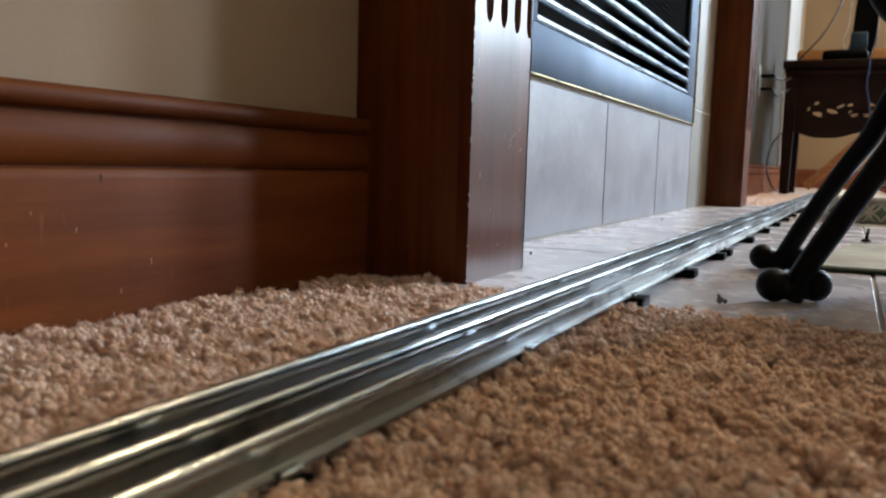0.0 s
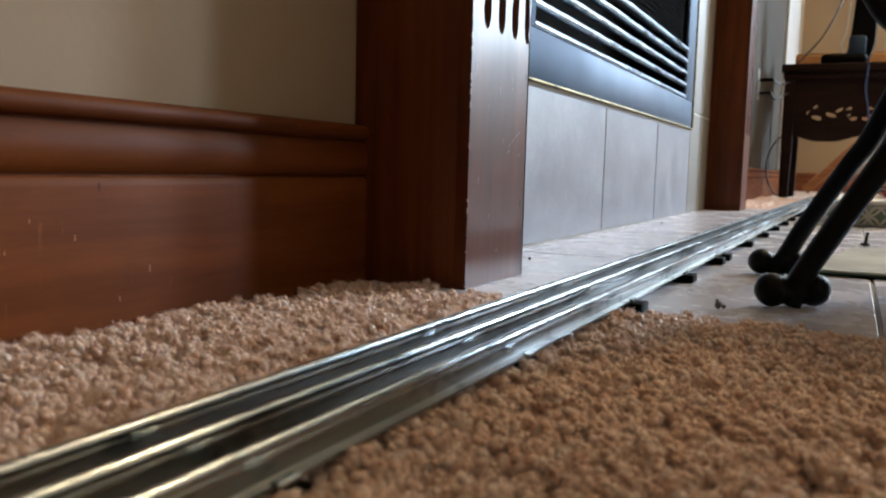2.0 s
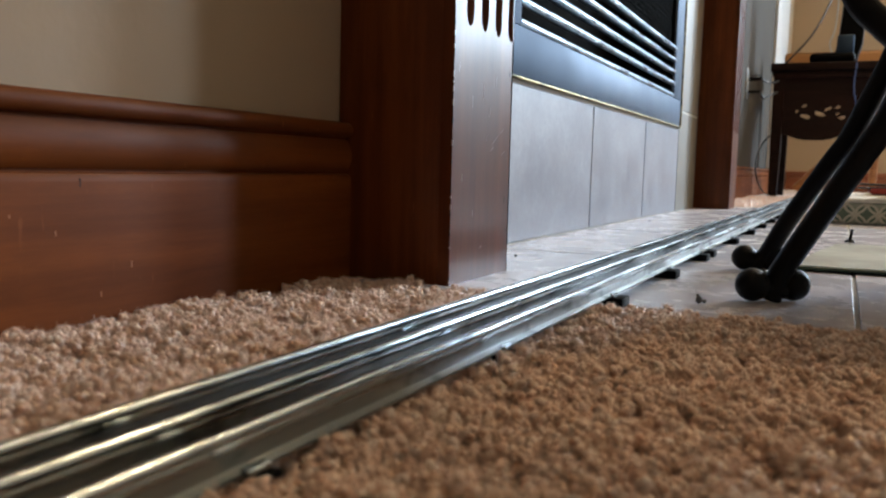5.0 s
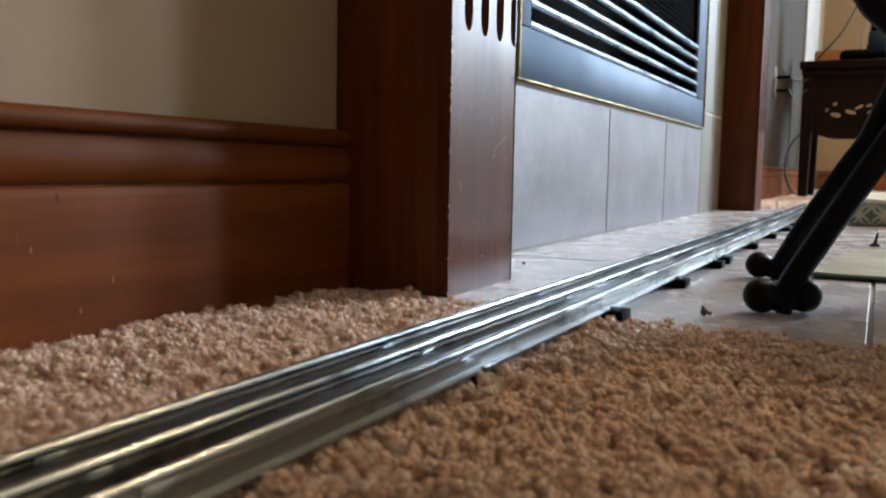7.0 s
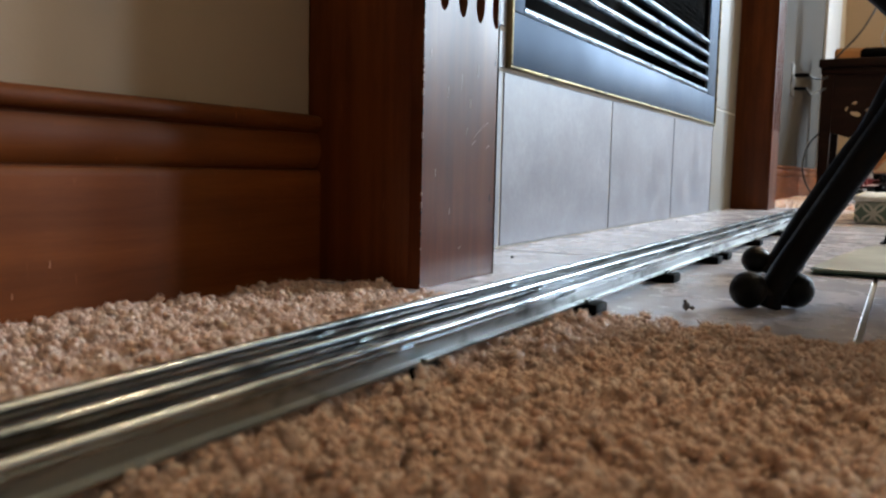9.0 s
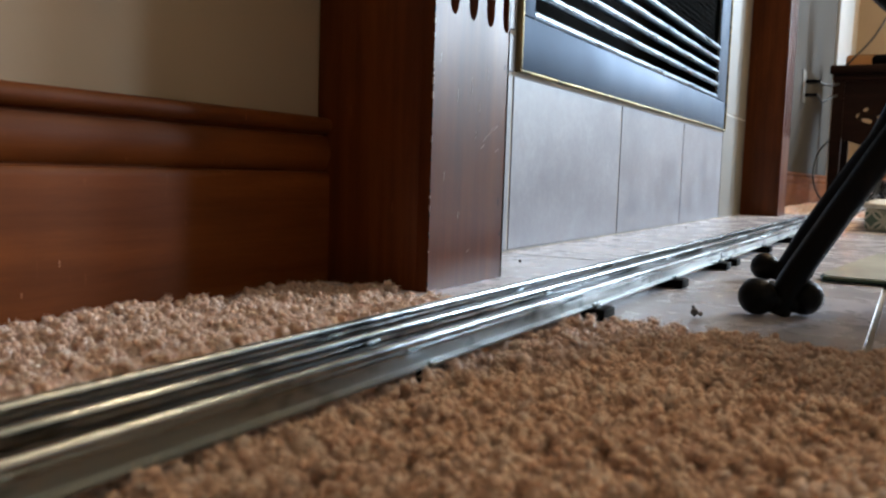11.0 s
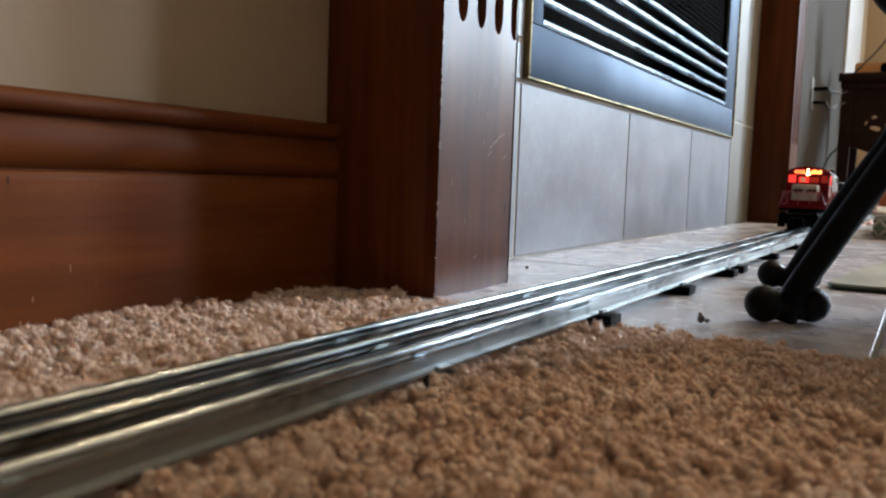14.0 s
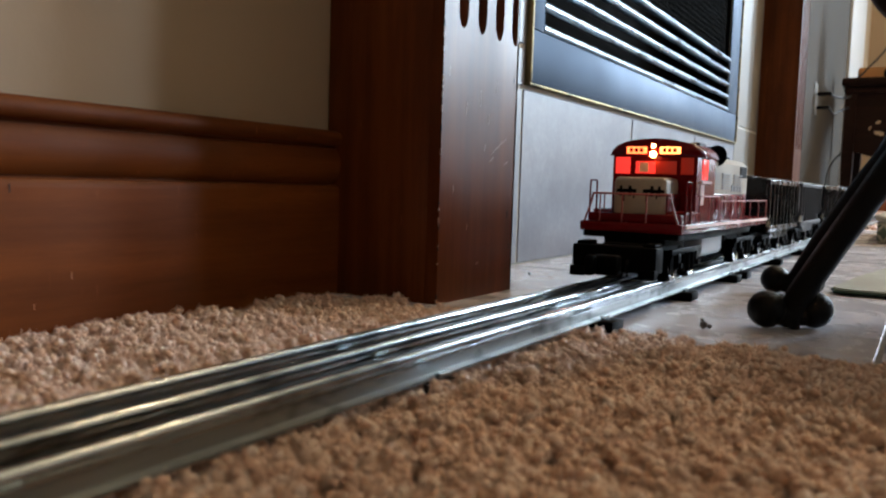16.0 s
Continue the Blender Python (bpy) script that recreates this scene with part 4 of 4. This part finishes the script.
    # long hood
    hood = part("hood", box(-0.0215, 0.0215, 0.050, 0.196, 0.0525, 0.0720, 0.001), RED, lo)
    up = extrude_profile([(-0.0215, 0.0720), (0.0215, 0.0720), (0.0215, 0.0950), (0.0165, 0.0995), (-0.0165, 0.0995), (-0.0215, 0.0950)], [((0, y, 0), *frame_xz) for y in (0.050, 0.196)])
    part("hood_upper", up, CREAM, hood, "off-white upper hood")
    for sx in (-1, 1):
        for k in range(5):
            y = 0.060 + 0.026 * k
            fr = part("hood_door", box(sx * 0.0215 - 0.0005, sx * 0.0215 + 0.0006, y, y + 0.022, 0.0560, 0.0700, 0.0003), RED, hood)
        for k in range(3):
            y = 0.062 + 0.040 * k
            gr = None
            for j in range(6):
                gr = box(sx * 0.0215 - 0.0006, sx * 0.0215 + 0.0010, y, y + 0.030, 0.0755 + 0.0022 * j, 0.0765 + 0.0022 * j, bm=gr)
            part("grille", gr, GREYPLASTIC, hood, "grey louvred grille")
        part("hood_window", box(sx * 0.0215 - 0.0005, sx * 0.0215 + 0.0008, 0.166, 0.190, 0.0855, 0.0945), BLACK, hood, "dark radiator screen")
        bars = None
        for k in range(4):
            bars = box(sx * 0.0215 - 0.0004, sx * 0.0215 + 0.0007, 0.168 - 0.011 * k, 0.174 - 0.011 * k, 0.0738, 0.0790, bm=bars)
        part("lettering_bars", bars, GREYPLASTIC, hood, "grey lettering bars")
    part("fan_rim", cyl((0.0095, 0.088, 0.0985), (0.0095, 0.088, 0.1015), 0.0118, seg=24), BLACK, hood)
    drum = part("spotlight", cyl((0.0075, 0.104, 0.1015), (0.0205, 0.087, 0.1000), 0.0060, 0.0078, seg=24), CHROME, hood, "shiny chrome roof drum")
    part("drum_face", cyl((0.0204, 0.0872, 0.1000), (0.0212, 0.0862, 0.0999), 0.0067, seg=24), BLACK, drum, "black face of the drum")
    part("roof_box", box(0.000, 0.016, 0.0545, 0.076, 0.0960, 0.1080, 0.002), BLACK, hood, "black exhaust box")
    for y in (0.125, 0.15, 0.176):
        part("fan", cyl((0, y, 0.0985), (0, y, 0.1025), 0.0115, 0.0100, seg=20), BLACK, hood, "black roof fan")
    part("horn", cyl((0.012, 0.047, 0.1065), (0.012, 0.062, 0.1068), 0.0012, 0.0024, seg=10), CHROME, cab, "small chrome horn")
    # running gear
    part("front_beam", box(-0.031, 0.031, -0.0450, -0.032, 0.0425, 0.0462, 0.001), BLACK, lo, "black front beam")
    plow = box(-0.0262, 0.0262, -0.0735, -0.0590, 0.0235, 0.0392, 0.0012)
    for sx in (-1, 1):
        plow = box(sx * 0.0215 - 0.005, sx * 0.0215 + 0.005, -0.0765, -0.0700, 0.0200, 0.0262, 0.0010, bm=plow)
        plow = box(sx * 0.0205 - 0.004, sx * 0.0205 + 0.004, -0.0700, -0.0560, 0.0390, 0.0412, 0.0008, bm=plow)
    part("pilot", plow, BLACK, lo, "black pilot carried by the front truck")
    arm = box(-0.0125, 0.0125, -0.0605, -0.0200, 0.0270, 0.0400, 0.0015)
    arm = extrude_profile([(-0.016, 0.0390), (0.016, 0.0390), (0.012, 0.0465), (-0.012, 0.0465)], [((0, y, 0), *frame_xz) for y in (-0.046, -0.020)], arm)
    part("draw_arm", arm, BLACK, lo)
    part("air_hose", tube([(0.009, -0.072, 0.031), (0.011, -0.080, 0.029), (0.012, -0.082, 0.022)], 0.0009, None, 6, 4), BLACK, lo)
    part("fuel_tank", box(-0.019, 0.019, 0.060, 0.128, 0.0250, 0.0462, 0.005, 3), GREYPLASTIC, lo, "grey metal fuel tank", True)
    part("underframe", box(-0.020, 0.020, -0.036, 0.230, 0.0390, 0.0464, 0.001), BLACK, lo)
    truck(lo, 0.002, 0.036, (-0.022, 0.022))
    truck(lo, 0.190, 0.036, (-0.022, 0.022))
    coupler(lo, -0.062, -1)
    coupler(lo, 0.232, 1)
    return lo


def hopper(body_mat, label):
    """Coal hopper, y 0 at its front end, 0.176 long."""
    h = thing("toy_hopper_car", label, "toy railway car", "hopper cars of the toy train")
    L, hw, z0, z1 = 0.172, 0.0300, 0.0440, 0.0860
    prof = [(0.0, 0.060), (0.022, 0.0420), (0.055, 0.0300), (L - 0.055, 0.0300), (L - 0.022, 0.0420), (L, 0.060), (L, z1), (0.0, z1)]
    part("body", extrude_profile(prof, [((x, 0, 0), (0, 1, 0), (0, 0, 1)) for x in (-hw + 0.002, hw - 0.002)]), body_mat, h)
    for sx in (-1, 1):
        for k in range(9):
            y = 0.006 + (L - 0.012) * k / 8
            part("side_rib", box(sx * hw - 0.0014, sx * hw + 0.0014, y - 0.0014, y + 0.0014, 0.0415 if 1 < k < 7 else 0.050, z1, 0.0004, 1), body_mat, h)
        part("top_chord", box(sx * hw - 0.002, sx * hw + 0.002, 0.0, L, z1 - 0.004, z1, 0.0006), body_mat, h)
        part("side_sill", box(sx * hw - 0.002, sx * hw + 0.002, 0.0, L, 0.0380, 0.0430, 0.0006), body_mat, h)
        for ya, yb in ((0.004, 0.030), (0.014, 0.040), (L - 0.004, L - 0.030), (L - 0.014, L - 0.040)):
            part("end_brace", cyl((sx * hw * 0.95, ya, 0.040), (sx * hw * 0.95, yb, 0.058), 0.0013, seg=6), body_mat, h)
        bars = None
        for k in range(5):
            bars = box(sx * (hw - 0.002) - 0.0003, sx * (hw - 0.002) + 0.0004, 0.050 + 0.014 * k, 0.058 + 0.014 * k, 0.066, 0.072, bm=bars)
        part("lettering_bars", bars, GREYPLASTIC, h, "pale lettering bars")
    rnd = random.Random(7)
    coal = bmesh.new()
    for k in range(150):
        x, y = rnd.uniform(-0.026, 0.026), rnd.uniform(0.004, L - 0.004)
        ball((x, y, z1 - 0.001 + 0.003 * (1 - (x / 0.027) ** 2)), rnd.uniform(0.002, 0.0036), coal, 1, (1, rnd.uniform(0.7, 1.2), 0.8))
    part("coal_load", coal, COAL, h, "heaped black coal lumps")
    truck(h, 0.034, 0.018, (-0.0115, 0.0115), 0.0075)
    truck(h, L - 0.034, 0.018, (-0.0115, 0.0115), 0.0075)
    part("centre_sill", box(-0.006, 0.006, 0.0, L, 0.031, 0.038), BLACK, h)
    coupler(h, 0.004, -1)
    return h


loco = locomotive()
CAR_OFFSETS = [0.252, 0.454, 0.656, 0.858, 1.060]
cars = []
proto = hopper(CARBLACK, "black ribbed toy coal hopper car on the track")
cars.append(proto)
grey = hopper(CARGREY, "dark grey ribbed toy coal hopper car on the track")
cars.append(grey)
for k in range(3):
    cars.append(copy_thing(proto, Matrix.Identity(4)))

# run of the cab's face along the track, by time
RUN = [(0, 5.55), (2, 4.87), (4, 4.19), (6, 3.44), (7, 3.05), (8, 2.69), (8.5, 2.53), (9, 2.39), (10, 2.14), (11, 1.88), (11.5, 1.755), (12, 1.60), (12.5, 1.435), (13, 1.25),
       (13.5, 1.075), (14, 0.90), (14.5, 0.725), (15, 0.528), (15.25, 0.432), (15.5, 0.334), (15.75, 0.232), (16, 0.126)]


def run_at(t):
    ts, ss = zip(*RUN)
    return float(np.interp(t, ts, ss))


def rolling_pose(s0, length):
    """A vehicle whose two trucks sit on the track between the runs s0 and s0 + length."""
    xa, ya, _ = on_track(s0 + length * 0.18)
    xb, yb, _ = on_track(s0 + length * 0.82)
    d = math.atan2(xb - xa, yb - ya)
    m = pose(xa, ya, 0, 0, 0, -math.degrees(d))
    return m @ Matrix.Translation((0, -length * 0.18, 0))

# ---- floor and wall tiles ----
def tile(x0, x1, y0, y1, z0, z1, parent, material, bevel):
    return part("tile", box(x0, x1, y0, y1, z0, z1, bevel, 1), material, parent)


hearth = slab("hearth", -0.0778, HEARTH_X1, HEARTH_Y0, HEARTH_Y1, -0.0138, -0.0022, GROUT, "pale grout bed of the tiled hearth", "hearth")
GX, GY = [-0.0775, 0.2365, 0.5475, 0.8585], [-0.0255, 0.2645, 0.6045, 0.9395, 1.2745, 1.6185]
for i in range(3):
    for j in range(5):
        tile(GX[i] + 0.0014, GX[i + 1] - 0.0014, GY[j] + 0.0014, GY[j + 1] - 0.0014, -0.004, 0.0, hearth, TILE_FLOOR, 0.0005)
for gy in GY[1:-1]:
    part("grout_line", box(GX[0], GX[1], gy - 0.0013, gy + 0.0013, -0.0024, -0.0003), plain("dirty_grout", (0.16, 0.135, 0.115), 0.9, 0, 0.2, 200), hearth, "dirty brown grout line")
wall_tiles = bpy.data.objects["wall_fireplace"]
WYS = [0.0995, 0.2705, 0.5925, 0.9115, 1.2125]
for a, b in zip(WYS, WYS[1:]):
    tile(-0.0779, -0.0757, a + 0.0018, b - 0.0018, 0.0015, 0.1618, wall_tiles, TILE_WALL, 0.0009)
for z0, z1 in ((0.0015, 0.198), (0.202, 0.52), (0.524, 0.84), (0.844, 1.16)):
    tile(-0.0779, -0.0757, 1.2145, 1.439, z0, z1, wall_tiles, TILE_TRIM, 0.0009)
    tile(-0.0779, -0.0757, 0.1005, 0.2725, max(z0, 0.1645), z1, wall_tiles, TILE_WALL, 0.0009)
for a, b in zip(WYS[1:], WYS[2:]):
    tile(-0.0779, -0.0757, a + 0.0018, b - 0.0018, 0.872, 1.2, wall_tiles, TILE_WALL, 0.0009)

# ---- carpet ----
def carpet_base(name, x0, x1, y0, y1, z, step, label):
    nx, ny = max(2, int((x1 - x0) / step)), max(2, int((y1 - y0) / step))
    xs, ys = np.linspace(x0, x1, nx + 1), np.linspace(y0, y1, ny + 1)
    rng = np.random.default_rng(3)
    zz = z + rng.normal(0, 0.0016, (nx + 1, ny + 1))
    verts = np.stack([np.repeat(xs, ny + 1), np.tile(ys, nx + 1), zz.ravel()], 1)
    i, j = np.meshgrid(np.arange(nx), np.arange(ny), indexing="ij")
    a = (i * (ny + 1) + j).ravel()
    faces = np.stack([a, a + ny + 1, a + ny + 2, a + 1], 1)
    me = bpy.data.meshes.new(name)
    me.from_pydata(verts.tolist(), [], faces.tolist())
    me.materials.append(CARPET)
    return tagged(new(name, me), label, "carpet", "", "structure")


carpet_base("carpet", WALL_X + 0.012, ROOM_X, ROOM_Y0, HEARTH_Y0 - 0.002, -0.0035, 0.02, "beige loop-pile carpet in front of the tiled hearth")
carpet_base("carpet", WALL_X + 0.012, ROOM_X, HEARTH_Y1 + 0.002, ROOM_Y1, -0.001, 0.02, "beige carpet beyond the hearth under the table")
carpet_base("carpet", HEARTH_X1 + 0.002, ROOM_X, HEARTH_Y0, HEARTH_Y1, -0.001, 0.02, "beige carpet beside the tiled hearth")


def tufts(name, x0, x1, y0, y1, pitch, size, z_top, tall, lumps, seed):
    """Countless upright yarn tufts, each a rounded lump with smaller lumps at its tip, in one mesh."""
    rng = np.random.default_rng(seed)

    def blob(level):
        tmp = bmesh.new()
        bmesh.ops.create_icosphere(tmp, subdivisions=level, radius=1)
        got = np.array([v.co[:] for v in tmp.verts]), np.array([[v.index for v in f.verts] for f in tmp.faces])
        tmp.free()
        return got

    nx, ny = int((x1 - x0) / pitch), int((y1 - y0) / pitch)
    gx, gy = np.meshgrid(x0 + (np.arange(nx) + 0.5) * pitch, y0 + (np.arange(ny) + 0.5) * pitch, indexing="ij")
    c = np.stack([gx.ravel(), gy.ravel()], 1) + rng.normal(0, pitch * 0.3, (nx * ny, 2))
    c = c[(c[:, 1] < y1) & (c[:, 0] > x0)]
    c = c[(c[:, 1] < -0.034) | (np.abs(c[:, 0] - TRACK_X) > 0.0345) | (c[:, 1] > 0.5)]
    n = len(c)
    lift = np.array([noise.noise((px * 45, py * 45, 0.5)) * 0.0026 + noise.noise((px * 110, py * 110, 4.5)) * 0.0038 for px, py in c]) + rng.normal(0, 0.0011, n)
    r = size * rng.uniform(0.8, 1.25, n)
    h = tall * rng.uniform(0.85, 1.2, n)
    tilt = rng.normal(0, 0.28, (n, 2))
    # pressed flat where the rails lie
    d = np.abs(c[:, 0] - (TRACK_X + TRACK_B * c[:, 1]))
    top = z_top + lift
    near = np.clip((c[:, 1] + 0.17) / 0.15, 0, 1) * np.clip((0.075 - c[:, 0]) / 0.03, 0, 1)
    top = top - 0.0034 * near * (c[:, 1] < 0.5)
    edge = np.clip((c[:, 1] + 0.075) / 0.055, 0, 1) * np.clip((c[:, 0] - 0.11) / 0.015, 0, 1)
    top = top - (0.0034 + 0.0022 * np.clip((c[:, 0] - 0.15) / 0.08, 0, 1)) * edge * (c[:, 1] < 0.5)
    top = np.where(d < 0.0225, np.minimum(top, 0.0052), top)
    verts, faces, count = [], [], 0

    def add(bv, bf, centre, radius, stretch, lean, wobble):
        nonlocal count
        k = len(centre)
        v = bv[None] * (1 + rng.normal(0, wobble, (k, len(bv))))[..., None] * radius[:, None, None]
        v[..., 2] *= stretch[:, None]
        v[..., 0] += v[..., 2] * lean[:, :1]
        v[..., 1] += v[..., 2] * lean[:, 1:]
        v += centre[:, None, :]
        faces.append((bf[None] + count + (np.arange(k) * len(bv))[:, None, None]).reshape(-1, 3))
        verts.append(v.reshape(-1, 3))
        count += k * len(bv)

    centre = np.stack([c[:, 0], c[:, 1], top - r * h], 1)
    add(*blob(1), centre, r, h, tilt, 0.05)
    small = blob(1)
    for k in range(lumps):
        a = rng.uniform(0, 2 * math.pi, n)
        e = rng.uniform(0.15, 1.1, n)
        off = np.stack([np.cos(a) * np.cos(e) * r * 0.85, np.sin(a) * np.cos(e) * r * 0.85, np.sin(e) * r * h * 0.92], 1)
        off[:, 0] += off[:, 2] * tilt[:, 0]
        off[:, 1] += off[:, 2] * tilt[:, 1]
        keep = d > 0.0225
        add(*small, (centre + off)[keep], (r * rng.uniform(0.42, 0.68, n))[keep], np.full(keep.sum(), 0.95), tilt[keep], 0.08)
    if lumps:
        # loose fibre ends standing off the tips
        k = 64 * n
        who = rng.integers(0, n, k)
        who = who[d[who] > 0.0225]
        k = len(who)
        a, e = rng.uniform(0, 2 * math.pi, k), rng.uniform(0.1, 1.3, k)
        way = np.stack([np.cos(a) * np.cos(e), np.sin(a) * np.cos(e), np.sin(e)], 1)
        root = centre[who] + way * r[who, None] * 0.8
        tip = root + way * rng.uniform(0.0008, 0.0028, k)[:, None] + rng.normal(0, 0.0006, (k, 3))
        side = np.cross(way, rng.normal(0, 1, (k, 3)))
        side *= (0.00013 / np.maximum(np.linalg.norm(side, axis=1), 1e-9))[:, None]
        v = np.stack([root - side, root + side, tip + side * 0.4, tip - side * 0.4], 1)
        quad = np.arange(k)[:, None] * 4 + count
        faces.append(np.concatenate([quad + np.array([[0, 1, 2]]), quad + np.array([[0, 2, 3]])]))
        verts.append(v.reshape(-1, 3))
        count += 4 * k
    me = bpy.data.meshes.new(name)
    me.from_pydata(np.concatenate(verts).tolist(), [], np.concatenate(faces).tolist())
    me.polygons.foreach_set("use_smooth", np.ones(len(me.polygons), bool))
    me.materials.append(CARPET)
    return tagged(new(name, me), "thick beige carpet pile of short twisted yarn tufts", "carpet pile", "", "stuff")


tufts("carpet_pile", WALL_X + 0.0125, 0.30, -0.385, -0.019, 0.0048, 0.0028, 0.0046, 1.2, 4, 11)
tufts("carpet_pile", WALL_X + 0.0125, 0.035, -0.030, -0.002, 0.0042, 0.0021, 0.0042, 1.15, 4, 14)
tufts("carpet_pile", WALL_X + 0.0165, 0.36, 1.625, 2.7, 0.0072, 0.0042, 0.0035, 1.1, 0, 12)


def motions():
    times = [0.5 * k for k in range(33)] + [15.25, 15.75]
    times.sort()
    walk(loco, [(t, rolling_pose(run_at(t), 0.2)) for t in times])
    for car, off in zip(cars, CAR_OFFSETS):
        walk(car, [(t, rolling_pose(run_at(t) + off, 0.172)) for t in times])


motions()
